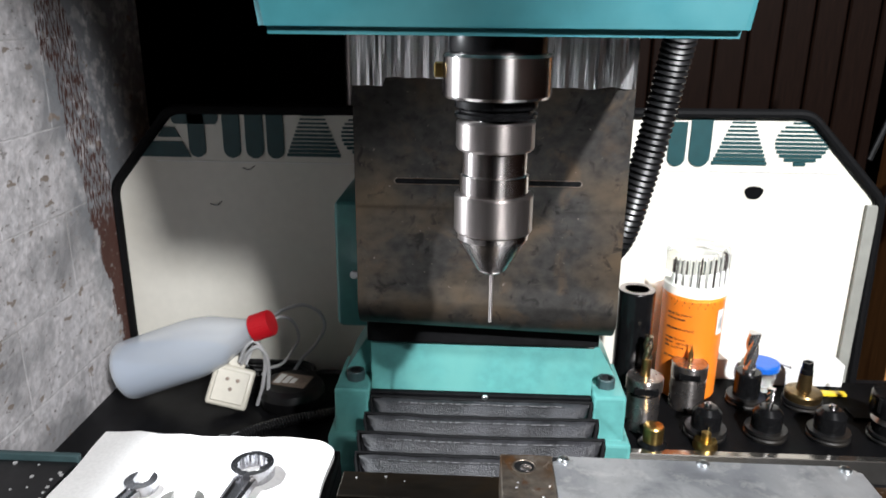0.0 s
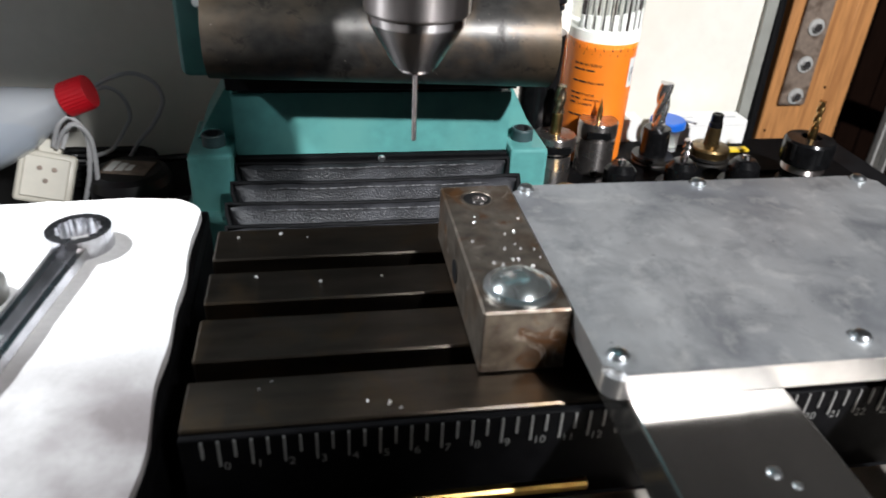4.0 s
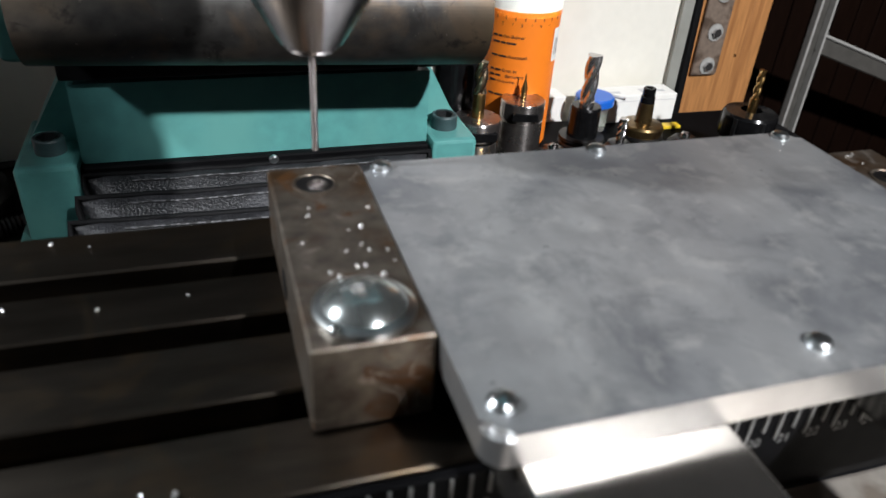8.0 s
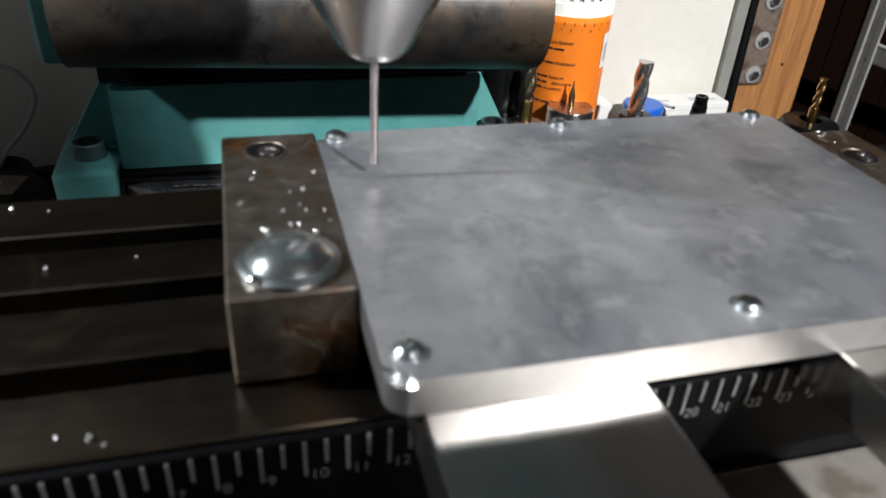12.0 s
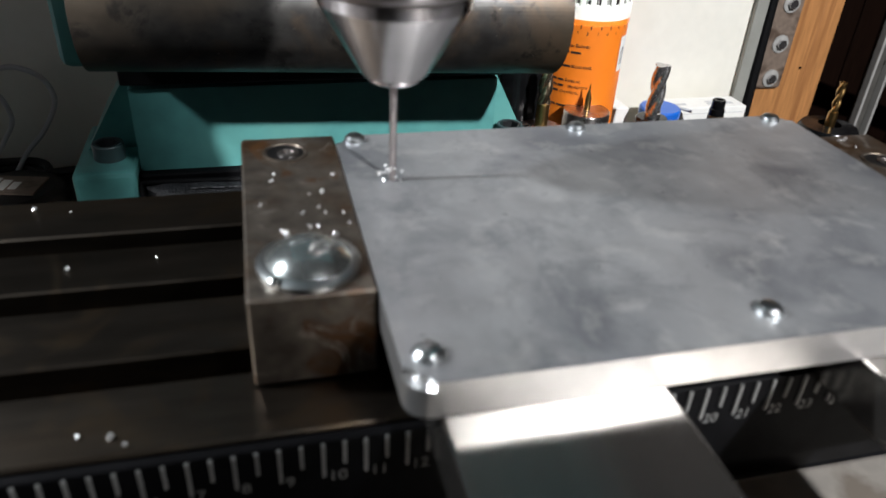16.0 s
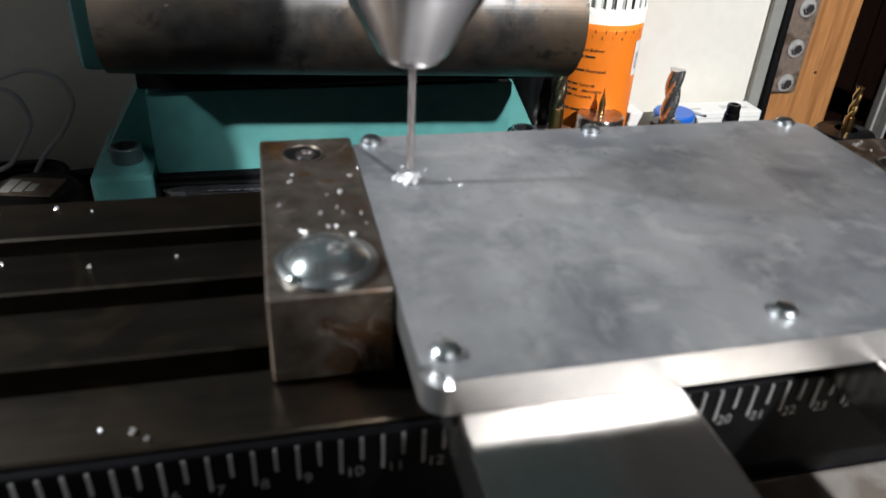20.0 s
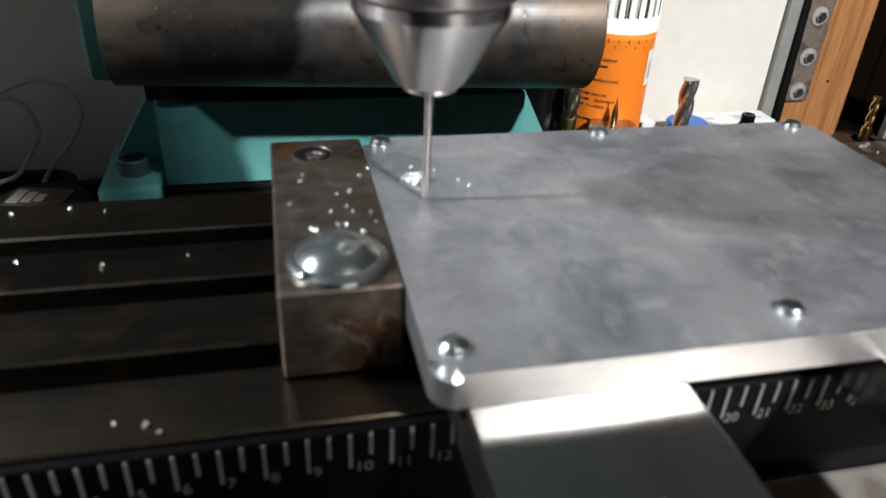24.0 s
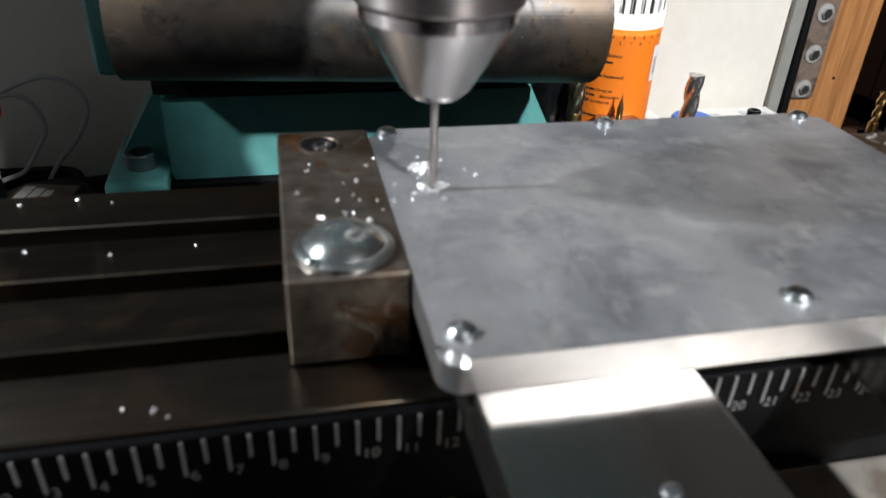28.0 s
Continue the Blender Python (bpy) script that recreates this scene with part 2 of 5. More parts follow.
def rust_band(m):
    """Old red oxide paint showing through in a leaning band of the wall: whole low down, flecked higher up; bare grey plaster beyond it."""
    n, l = m.node_tree.nodes, m.node_tree.links
    b = n["Principled BSDF"]

    def math_node(op, x, y):
        q = n.new("ShaderNodeMath")
        q.operation = op
        for k, v in enumerate((x, y)):
            if isinstance(v, (int, float)):
                q.inputs[k].default_value = v
            else:
                l.new(v, q.inputs[k])
        return q.outputs[0]

    def ramp(x, stops):
        r = n.new("ShaderNodeValToRGB")
        ramp_stops(r, [(p, (c, c, c)) for p, c in stops])
        l.new(x, r.inputs[0])
        return r.outputs[0]

    def cover(amount, colour):
        mix = n.new("ShaderNodeMix")
        mix.data_type = "RGBA"
        l.new(amount, mix.inputs[0])
        l.new(b.inputs["Base Color"].links[0].from_socket, mix.inputs[6])
        mix.inputs[7].default_value = (*colour, 1)
        l.new(mix.outputs[2], b.inputs["Base Color"])

    def grain(scale, detail, stretch=(1, 1, 1)):
        t, mp = n.new("ShaderNodeTexNoise"), n.new("ShaderNodeMapping")
        mp.inputs["Scale"].default_value = stretch
        l.new(geo.outputs["Position"], mp.inputs[0])
        l.new(mp.outputs[0], t.inputs["Vector"])
        t.inputs["Scale"].default_value, t.inputs["Detail"].default_value = scale, detail
        return t.outputs[0]

    geo, sep = n.new("ShaderNodeNewGeometry"), n.new("ShaderNodeSeparateXYZ")
    l.new(geo.outputs["Position"], sep.inputs[0])
    lean = math_node("ADD", sep.outputs["Y"], math_node("MULTIPLY", sep.outputs["Z"], 0.25))
    lean = math_node("ADD", lean, math_node("MULTIPLY", grain(22, 3), 0.05))
    flake = grain(170, 8, (1, 2.2, 0.45))
    # bare grey-blue plaster past the band
    cover(math_node("MULTIPLY", ramp(lean, [(0.385, 0), (0.44, 0.85)]), ramp(grain(60, 6), [(0.36, 0), (0.5, 1)])), (0.20, 0.215, 0.235))
    band = ramp(lean, [(0.395, 0), (0.435, 1), (0.49, 1), (0.53, 0)])
    low = ramp(sep.outputs["Z"], [(0.0, 0.72), (0.06, 0.46)])
    flecks = ramp(math_node("MULTIPLY", math_node("ADD", flake, low), band), [(0.93, 0), (1.0, 1)])
    cover(flecks, (0.075, 0.028, 0.020))
    # small knocked-off chips that show brown brick
    chips = math_node("MULTIPLY", ramp(grain(48, 5, (1, 0.7, 1.2)), [(0.645, 0), (0.665, 1)]), 0.9)
    cover(chips, (0.25, 0.20, 0.165))
    nicks = math_node("MULTIPLY", ramp(grain(135, 4, (1, 0.6, 1.1)), [(0.65, 0), (0.67, 1)]), 0.8)
    cover(nicks, (0.24, 0.22, 0.215))
    # hollows and brush ridges of the old coats
    rough = n.new("ShaderNodeBump")
    rough.inputs["Strength"].default_value, rough.inputs["Distance"].default_value = 0.9, 0.004
    l.new(grain(34, 9, (1, 1, 1.3)), rough.inputs["Height"])
    l.new(rough.outputs[0], n["Bump"].inputs["Normal"])
    for q in n:
        if q.type == "MAPPING" and q.inputs[0].links and q.inputs[0].links[0].from_node.type == "TEX_COORD":
            l.new(geo.outputs["Position"], q.inputs[0])


def turned_finish(m, amount):
    """Fine turning marks round the part's own axis, which draw highlights out along it."""
    n, l = m.node_tree.nodes, m.node_tree.links
    way = n.new("ShaderNodeTangent")
    way.direction_type, way.axis = "RADIAL", "Z"
    b = n["Principled BSDF"]
    l.new(way.outputs[0], b.inputs["Tangent"])
    b.inputs["Anisotropic"].default_value, b.inputs["Anisotropic Rotation"].default_value = amount, 0.25


for _m, _amount in ((CHROME, 0.9), (BRUSHED, 0.8), (HOLDER_STEEL, 0.85)):
    turned_finish(_m, _amount)
rust_band(MASONRY)
rust_band(MORTAR)
PINE = surface("pine_timber", (0.50, 0.225, 0.078), 0.5, 0, 0.22, 60, 0.05, spots=(0.32, 0.13, 0.042), stretch=(6, 6, 0.35), spot_scale=9)
DARK_WOOD = surface("dark_stained_board", (0.0075, 0.0034, 0.0022), 0.55, 0, 0.3, 60, 0.08, stretch=(6, 6, 0.3))
ORANGE = surface("orange_paper_label", (0.9, 0.22, 0.015), 0.5, 0, 0.03, 90)
PAPER = surface("white_paper", (0.82, 0.81, 0.78), 0.6, 0, 0.03, 120)
PRINT = surface("black_print", (0.03, 0.02, 0.02), 0.6, 0, 0.1, 120)
CLEAR = glassy("clear_plastic", (0.84, 0.88, 0.84), 0.10, 1.38)
MILKY, _n, _l, _b = nodes_of("milky_polythene")
_b.inputs["Base Color"].default_value = (0.80, 0.84, 0.90, 1)
_b.inputs["Alpha"].default_value = 0.45
_b.inputs["Roughness"].default_value, _b.inputs["Coat Weight"].default_value, _b.inputs["Coat Roughness"].default_value = 0.34, 0.6, 0.12
COOLANT = surface("pale_blue_liquid", (0.36, 0.47, 0.62), 0.2, 0, 0.04, 60)
RED = surface("red_plastic_cap", (0.62, 0.01, 0.02), 0.35, 0, 0.05, 90)
IVORY = surface("ivory_plastic", (0.72, 0.68, 0.58), 0.4, 0, 0.04, 90)
GREY_CABLE = surface("grey_cable_sheath", (0.55, 0.55, 0.56), 0.45, 0, 0.05, 90)
BLUE = surface("blue_plastic", (0.01, 0.12, 0.55), 0.35, 0, 0.05, 90)
YELLOW = surface("yellow_plastic", (0.8, 0.55, 0.03), 0.4, 0, 0.05, 90)
DULL_PLATE = surface("dull_galvanised_plate", (0.25, 0.19, 0.15), 0.5, 0.2, 0.2, 120, 0.06, spots=(0.11, 0.075, 0.055), spot_scale=40)
FRAME_GREY = surface("dull_grey_angle", (0.10, 0.094, 0.085), 0.5, 0.2, 0.15, 60, 0.03)
GREY_FRAME = surface("pale_grey_edge", (0.42, 0.41, 0.39), 0.5, 0.1, 0.1, 90)
BINDING = surface("black_binding_tape", (0.003, 0.003, 0.0035), 0.7, 0, 0.4, 300, 0.2)
STITCH = surface("dusty_thread", (0.085, 0.085, 0.09), 0.7, 0, 0.7, 500, 0.3, spots=(0.012, 0.012, 0.013), spot_scale=260, spot_at=(0.48, 0.54))
DULL_TEAL = surface("dull_teal_rim", (0.035, 0.065, 0.07), 0.5, 0, 0.2, 90)
CUTTER = surface("ground_tool_steel", (0.62, 0.60, 0.60), 0.24, 0.95, 0.06, 160, 0.0)
OILY_CUTTER = surface("oily_brown_cutter", (0.34, 0.25, 0.16), 0.24, 0.95, 0.2, 120, 0.03, spots=(0.50, 0.44, 0.38), spot_scale=120)
SLIDE_STEEL = surface("ground_slide_way", (0.47, 0.43, 0.385), 0.45, 0.6, 0.12, 120, 0.03, spots=(0.28, 0.24, 0.20), spot_scale=40)
OILY_BRASS = surface("oily_brown_brass", (0.20, 0.135, 0.06), 0.3, 0.9, 0.2, 120, 0.03, spots=(0.11, 0.07, 0.035), spot_scale=60)
# near-black that stands for the shade inside sockets and holes
HOLE_SHADE = surface("hole_shade", (0.006, 0.007, 0.008), 0.4, 0, 0.3, 150)
BLUED.node_tree.nodes["Principled BSDF"].inputs["Specular IOR Level"].default_value = 0.4
for _m, _level in ((RUBBER, 0.45), (BLACK_PAINT, 0.05), (BLACK_OXIDE, 0.28), (TRAY, 0.10), (PLEAT, 0.5), (DARK_WOOD, 0.05), (BINDING, 0.15)):
    _m.node_tree.nodes["Principled BSDF"].inputs["Specular IOR Level"].default_value = _level
CHIP = surface("bright_swarf", (0.84, 0.84, 0.84), 0.3, 0.7, 0.08, 200)


# ---- mesh helpers ----
def finish(name, bm, material, parent=None, label="", smooth=35.0):
    me = bpy.data.meshes.new(name)
    bmesh.ops.recalc_face_normals(bm, faces=bm.faces[:])
    bm.to_mesh(me)
    bm.free()
    me.materials.append(material)
    if smooth:
        me.shade_smooth()
        me.set_sharp_from_angle(angle=radians(smooth))
    ob = new(name, me)
    if parent is not None:
        ob.parent = parent
    return tagged(ob, label)


def part(name, bm, material, parent, label="", smooth=22.0):
    return finish(name, bm, material, parent, label, smooth)


def thing(name, place=(0, 0, 0), label="", category="", group="", kind=""):
    ob = new(name)
    ob.empty_display_size = 0.02
    ob.location = place
    return tagged(ob, label, category, group, kind)


def box(bm, lo, hi, bevel=0.0, seg=2, m=None):
    made = bmesh.ops.create_cube(bm, size=1.0)["verts"]
    for v in made:
        v.co = Vector([lo[i] + (v.co[i] + 0.5) * (hi[i] - lo[i]) for i in range(3)])
    if bevel:
        edges = list({e for v in made for e in v.link_edges})
        made = bmesh.ops.bevel(bm, geom=edges, offset=bevel, segments=seg, profile=0.5, affect="EDGES")["verts"]
    if m is not None:
        bmesh.ops.transform(bm, matrix=m, verts=list(made))
    return bm


def box_mesh(lo, hi, bevel=0.0, seg=2, m=None):
    return box(bmesh.new(), lo, hi, bevel, seg, m)


def lathe(bm, profile, seg=32, m=None):
    """Turn (radius, height) pairs round z."""
    rings = []
    for r, z in profile:
        if r < 1e-6:
            rings.append([bm.verts.new((0, 0, z))])
        else:
            rings.append([bm.verts.new((r * math.cos(2 * math.pi * i / seg), r * math.sin(2 * math.pi * i / seg), z)) for i in range(seg)])
    for a, b in zip(rings, rings[1:]):
        for i in range(seg):
            j = (i + 1) % seg
            if len(a) == 1 and len(b) > 1:
                bm.faces.new((a[0], b[i], b[j]))
            elif len(b) == 1 and len(a) > 1:
                bm.faces.new((a[i], a[j], b[0]))
            elif len(a) > 1:
                bm.faces.new((a[i], a[j], b[j], b[i]))
    if len(rings[0]) > 1:
        bm.faces.new(list(reversed(rings[0])))
    if len(rings[-1]) > 1:
        bm.faces.new(rings[-1])
    if m is not None:
        bmesh.ops.transform(bm, matrix=m, verts=[v for ring in rings for v in ring])
    return bm


def lathe_mesh(profile, seg=32, m=None):
    return lathe(bmesh.new(), profile, seg, m)


def prism(bm, outline, axis, lo, hi, m=None):
    """Extrude a flat outline along an axis: 0 x, 1 y, 2 z; the outline gives the other two in order."""
    def place(p, h):
        return Vector((h, *p)) if axis == 0 else Vector((p[0], h, p[1])) if axis == 1 else Vector((*p, h))
    a, b = [bm.verts.new(place(p, lo)) for p in outline], [bm.verts.new(place(p, hi)) for p in outline]
    k = len(outline)
    bm.faces.new(a)
    bm.faces.new(list(reversed(b)))
    for i in range(k):
        bm.faces.new((a[i], b[i], b[(i + 1) % k], a[(i + 1) % k]))
    if m is not None:
        bmesh.ops.transform(bm, matrix=m, verts=a + b)
    return bm


def smooth_line(points, steps=10):
    """A smooth line through the points."""
    p = [Vector(q) for q in points]
    p = [2 * p[0] - p[1]] + p + [2 * p[-1] - p[-2]]
    out = []
    for i in range(1, len(p) - 2):
        for k in range(steps):
            t = k / steps
            out.append(0.5 * (2 * p[i] + (p[i + 1] - p[i - 1]) * t + (2 * p[i - 1] - 5 * p[i] + 4 * p[i + 1] - p[i + 2]) * t * t + (3 * p[i] - p[i - 1] - 3 * p[i + 1] + p[i + 2]) * t ** 3))
    return out + [p[-2]]


def pipe(bm, line, radius, seg=8):
    """A tube along a line; radius is a number or a function of the running length."""
    rings, run = [], 0.0
    side = Vector((0, 0, 1))
    for i, c in enumerate(line):
        way = (line[min(i + 1, len(line) - 1)] - line[max(i - 1, 0)]).normalized()
        if i:
            run += (c - line[i - 1]).length
        u = way.cross(side)
        if u.length < 1e-3:
            u = way.cross(Vector((1, 0, 0)))
        u.normalize()
        v = u.cross(way)
        side = v
        r = radius(run) if callable(radius) else radius
        rings.append([bm.verts.new(c + r * (u * math.cos(2 * math.pi * k / seg) + v * math.sin(2 * math.pi * k / seg))) for k in range(seg)])
    for a, b in zip(rings, rings[1:]):
        for k in range(seg):
            bm.faces.new((a[k], a[(k + 1) % seg], b[(k + 1) % seg], b[k]))
    bm.faces.new(rings[0])
    bm.faces.new(list(reversed(rings[-1])))
    return bm


def even(line, step):
    """The line cut into even steps."""
    out, carry = [line[0]], 0.0
    for a, b in zip(line, line[1:]):
        d = (b - a).length
        s = step - carry
        while s <= d:
            out.append(a.lerp(b, s / d))
            s += step
        carry = d - (s - step)
    return out


def corrugated(bm, points, radius, pitch=0.004, depth=0.1, seg=20):
    line = even(smooth_line(points, 16), pitch / 4)
    return pipe(bm, line, lambda s: radius * (1 - depth * (0.5 + 0.5 * math.cos(2 * math.pi * s / pitch))), seg)


def hex_head(bm, r, h, m, seg=6):
    return lathe(bm, [(r, 0), (r, h * 0.85), (r * 0.9, h)], seg, m)


# ---- setting: bench tray, whitewashed wall, back boards ----
FLOOR_Z = -0.175
ground = finish("floor", box_mesh((-0.456, -2.4, FLOOR_Z - 0.06), (0.60, 0.475, FLOOR_Z)), TRAY)
tagged(ground, "black painted steel bench tray under the mill", "bench", kind="structure")
tagged(finish("floor_low", box_mesh((-1.6, -2.4, -0.96), (1.8, 1.8, -0.9)), TRAY), "dark workshop floor below the bench", "floor", kind="structure")
# black here stands for the unlit depth of the room
tagged(finish("wall_back", box_mesh((-1.6, 1.03, -0.9), (1.8, 1.1, 1.6)), BLACK_PAINT), "wall behind the machine, coloured black for the room's darkness", "wall", kind="structure")
tagged(finish("wall_right", box_mesh((1.8, -2.4, -0.9), (1.9, 1.8, 1.6)), DARK_WOOD), "dark boarded workshop wall", "wall", kind="structure")
# unseen wall, given dark boards to keep bounced light low
tagged(finish("wall_front", box_mesh((-1.6, -2.5, -0.9), (1.9, -2.4, 1.6)), DARK_WOOD), "unseen closing wall behind the camera, dark to limit bounced light", "wall", kind="structure")
tagged(finish("ceiling", box_mesh((-1.6, -2.5, 1.6), (1.9, 1.8, 1.7)), DARK_WOOD), "dark timber workshop ceiling", "ceiling", kind="structure")
WALL_X = -0.455
wall = finish("wall_left", box_mesh((WALL_X - 0.3, -2.4, -0.9), (WALL_X - 0.004, 0.57, 1.6)), MORTAR)
tagged(wall, "rough whitewashed brick wall with flaking paint and red oxide streaks", "wall", kind="structure")


# ---- splash panel behind the mill ----
def make_panel():
    y = 0.452
    outline = [(-0.457, -0.174), (-0.457, 0.069), (-0.378, 0.165), (0.368, 0.170), (0.464, 0.071), (0.470, -0.174)]
    t = thing("splash_panel", (0, y, 0), "cream painted splash panel with black rubber edging and teal print", "panel")
    part("sheet", prism(bmesh.new(), outline, 1, 0.0, 0.004), CREAM, t)
    rim = [Vector((x, -0.002, z)) for x, z in outline]
    line = [rim[0]]
    for a, c, b in zip(rim, rim[1:], rim[2:]):
        p, q = c + (a - c).normalized() * 0.014, c + (b - c).normalized() * 0.014
        line += [p.lerp(c, u / 6).lerp(c.lerp(q, u / 6), u / 6) for u in range(7)]
    line.append(rim[-1])
    part("edging", pipe(bmesh.new(), line, 0.006, 10), BINDING, t)
    part("edge_strip", box_mesh((0.4475, -0.0065, -0.172), (0.4610, -0.0005, 0.066), 0.0012, 2), PANEL_EDGE, t, "dull grey folded edge")
    return t


make_panel()


# ---- the mill's column with its foot ----
def make_column():
    t = thing("mill_column", (0, 0.2, 0), "teal enamelled mill column foot with four fixing bolts", "machine")
    body = bmesh.new()
    prism(body, [(-0.104, -0.16), (-0.104, -0.0135), (0.100, -0.0135), (0.100, -0.16)], 1, 0.0, 0.14)
    part("body", body, TEAL, t)
    for s, x0, x1 in ((-1, -0.138, -0.1045), (1, 0.1005, 0.131)):
        foot = bmesh.new()
        box(foot, (x0, -0.012, -0.155), (x1, 0.06, -0.0555), 0.003)
        part("foot", foot, TEAL, t)
        web = bmesh.new()
        e0, e1 = (x1, x0 + 0.004) if s < 0 else (x0, x1 - 0.004)
        prism(web, [(e0, -0.056), (e0, -0.014), (e0 + s * 0.004, -0.014), (e1, -0.056)], 1, 0.022, 0.10)
        part("web", web, TEAL, t)
        low = bmesh.new()
        box(low, (x0 - (0.006 if s < 0 else 0), -0.02, -0.175), (x1 + (0.006 if s > 0 else 0), 0.08, -0.1), 0.003)
        part("plinth", low, TEAL, t)
        xb = -0.1205 if s < 0 else 0.1145
        bolt = bmesh.new()
        lathe(bolt, [(0.0085, 0), (0.0085, 0.008), (0.008, 0.009), (0.0066, 0.009), (0.0066, 0.004), (0, 0.004)], 24, pose(xb, 0.0095, -0.0555))
        bolt_ob = part("bolt", bolt, DULL_TEAL, t, "painted socket head bolt")
        part("socket", lathe_mesh([(0.0065, 0.0045), (0.0065, 0.0091), (0.0056, 0.0088), (0.0052, 0.0050), (0, 0.0048)], 6, pose(xb, 0.0095, -0.0555)), HOLE_SHADE, bolt_ob, "socket, coloured dark for the shade inside")
    bracket = box_mesh((-0.140, 0.025, -0.010), (-0.060, 0.14, 0.113), 0.006, 3)
    part("side_cover", bracket, TEAL, t)
    part("cover_screw", lathe_mesh([(0.004, 0), (0.004, 0.002), (0.003, 0.003)], 16, pose(-0.122, 0.024, 0.044, 90)), ZINC, t, "small zinc screw")
    part("way", box_mesh((-0.095, 0.01, -0.0135), (0.095, 0.14, 0.62)), BLACK_PAINT, t)
    part("apron", box_mesh((-0.107, -0.004, -0.0105), (0.103, -0.0006, 0.012), 0.0015), RUBBER, t)
    part("apron_top", box_mesh((-0.107, -0.0004, -0.0100), (0.103, 0.0098, 0.012), 0.0015), RUBBER, t)
    return t


make_column()


# ---- head with spindle, chuck and drill (moves up and down) ----
def make_head():
    t = thing("mill_head", (0, 0, 0), "teal painted mill head with spindle, dipping to drill", "machine")
    cover = bmesh.new()
    prism(cover, [(-0.1195, 0.2337), (0.1195, 0.2337), (0.130, 0.31), (0.130, 0.70), (-0.130, 0.70), (-0.130, 0.31)], 1, -0.042, 0.160)
    bmesh.ops.bevel(cover, geom=cover.edges[:], offset=0.004, segments=2, affect="EDGES")
    part("cover", cover, TEAL_BLUE, t)
    part("nose_seal", lathe_mesh([(0.026, 0.223), (0.027, 0.226), (0.027, 0.237), (0.02, 0.24)], 40), BLACK_OXIDE, t)
    part("spindle_nose", lathe_mesh([(0.020, 0.2), (0.0292, 0.2005), (0.0302, 0.202), (0.0302, 0.2225), (0.029, 0.224), (0.02, 0.2245)], 48), CHROME, t)
    # yellow glint beside the spindle nose, put in as a brass block
    part("nose_glint", box_mesh((-0.0345, -0.006, 0.211), (-0.0296, 0.003, 0.219), 0.001), BRASS, t)
    return t


head = make_head()


def make_chuck():
    t = new("spindle")
    t.parent = head
    part("tool_holder", lathe_mesh([(0.012, 0.2), (0.0225, 0.2005), (0.0235, 0.199), (0.0235, 0.1955), (0.021, 0.194), (0.021, 0.193), (0.0232, 0.192), (0.0232, 0.19), (0.012, 0.1895), (0.012, 0.184)], 40), BLACK_OXIDE, t)
    part("chuck_collar", lathe_mesh([(0.010, 0.1875), (0.021, 0.188), (0.0222, 0.1868), (0.0222, 0.173), (0.0212, 0.1716), (0.018, 0.1712)], 48), BRUSHED, t)
    part("chuck_body", lathe_mesh([(0.0187, 0.1714), (0.0187, 0.1582), (0.0199, 0.1574), (0.0199, 0.1470), (0.019, 0.1462)], 48), CHROME, t)
    part("chuck_sleeve", lathe_mesh([(0.018, 0.1464), (0.0222, 0.1464), (0.0228, 0.1455), (0.0228, 0.125), (0.0220, 0.124), (0.019, 0.1238)], 48), BRUSHED, t)
    part("chuck_nose", lathe_mesh([(0.0200, 0.1240), (0.0212, 0.1232), (0.0210, 0.1200), (0.0099, 0.1012), (0.0090, 0.1004), (0.0080, 0.1003), (0.0078, 0.0990), (0.0066, 0.0982), (0.0022, 0.0980)], 48), CHROME, t)
    drill = bmesh.new()
    n, seg, lo, hi = 40, 12, 0.0655, 0.101
    rings = []
    for i in range(n + 1):
        z = lo + (hi - lo) * i / n
        turn = (z - lo) / 0.012 * 2 * math.pi
        ring = []
        for k in range(seg):
            a = 2 * math.pi * k / seg
            flute = 1.0 if z > 0.092 else 0.90 + 0.10 * abs(math.cos(a - turn))
            ring.append(drill.verts.new((0.00115 * flute * math.cos(a), 0.00115 * flute * math.sin(a), z)))
        rings.append(ring)
    for a, b in zip(rings, rings[1:]):
        for k in range(seg):
            drill.faces.new((a[k], a[(k + 1) % seg], b[(k + 1) % seg], b[k]))
    tip = drill.verts.new((0, 0, lo - 0.0006))
    for k in range(seg):
        drill.faces.new((rings[0][(k + 1) % seg], rings[0][k], tip))
    part("twist_drill", drill, BRUSHED, t, "thin twist drill bit")
    return t


spindle = make_chuck()

# corrugated cable hose down the side of the head
part("cable_hose", corrugated(bmesh.new(), [(0.146, 0.10, 0.29), (0.144, 0.155, 0.262), (0.143, 0.185, 0.22), (0.137, 0.197, 0.165), (0.128, 0.205, 0.11), (0.118, 0.215, 0.06), (0.105, 0.235, 0.03)], 0.0135, 0.0052, 0.14, 20), RUBBER, head, "black corrugated cable hose")


# ---- spring steel guard, in rigid strips that roll under at the column's foot ----
GUARD_N, GUARD_FLAT, GUARD_TOP, GUARD_LEN, GUARD_LOW = 126, 0.105, 0.262, 0.315, 0.009
ROLL_R = 0.029


def guard_angle(h):
    return float(np.interp(h, [-0.045, -0.033, -0.024, 0.0, 0.031], [54, 51, 45, 27, 9]))


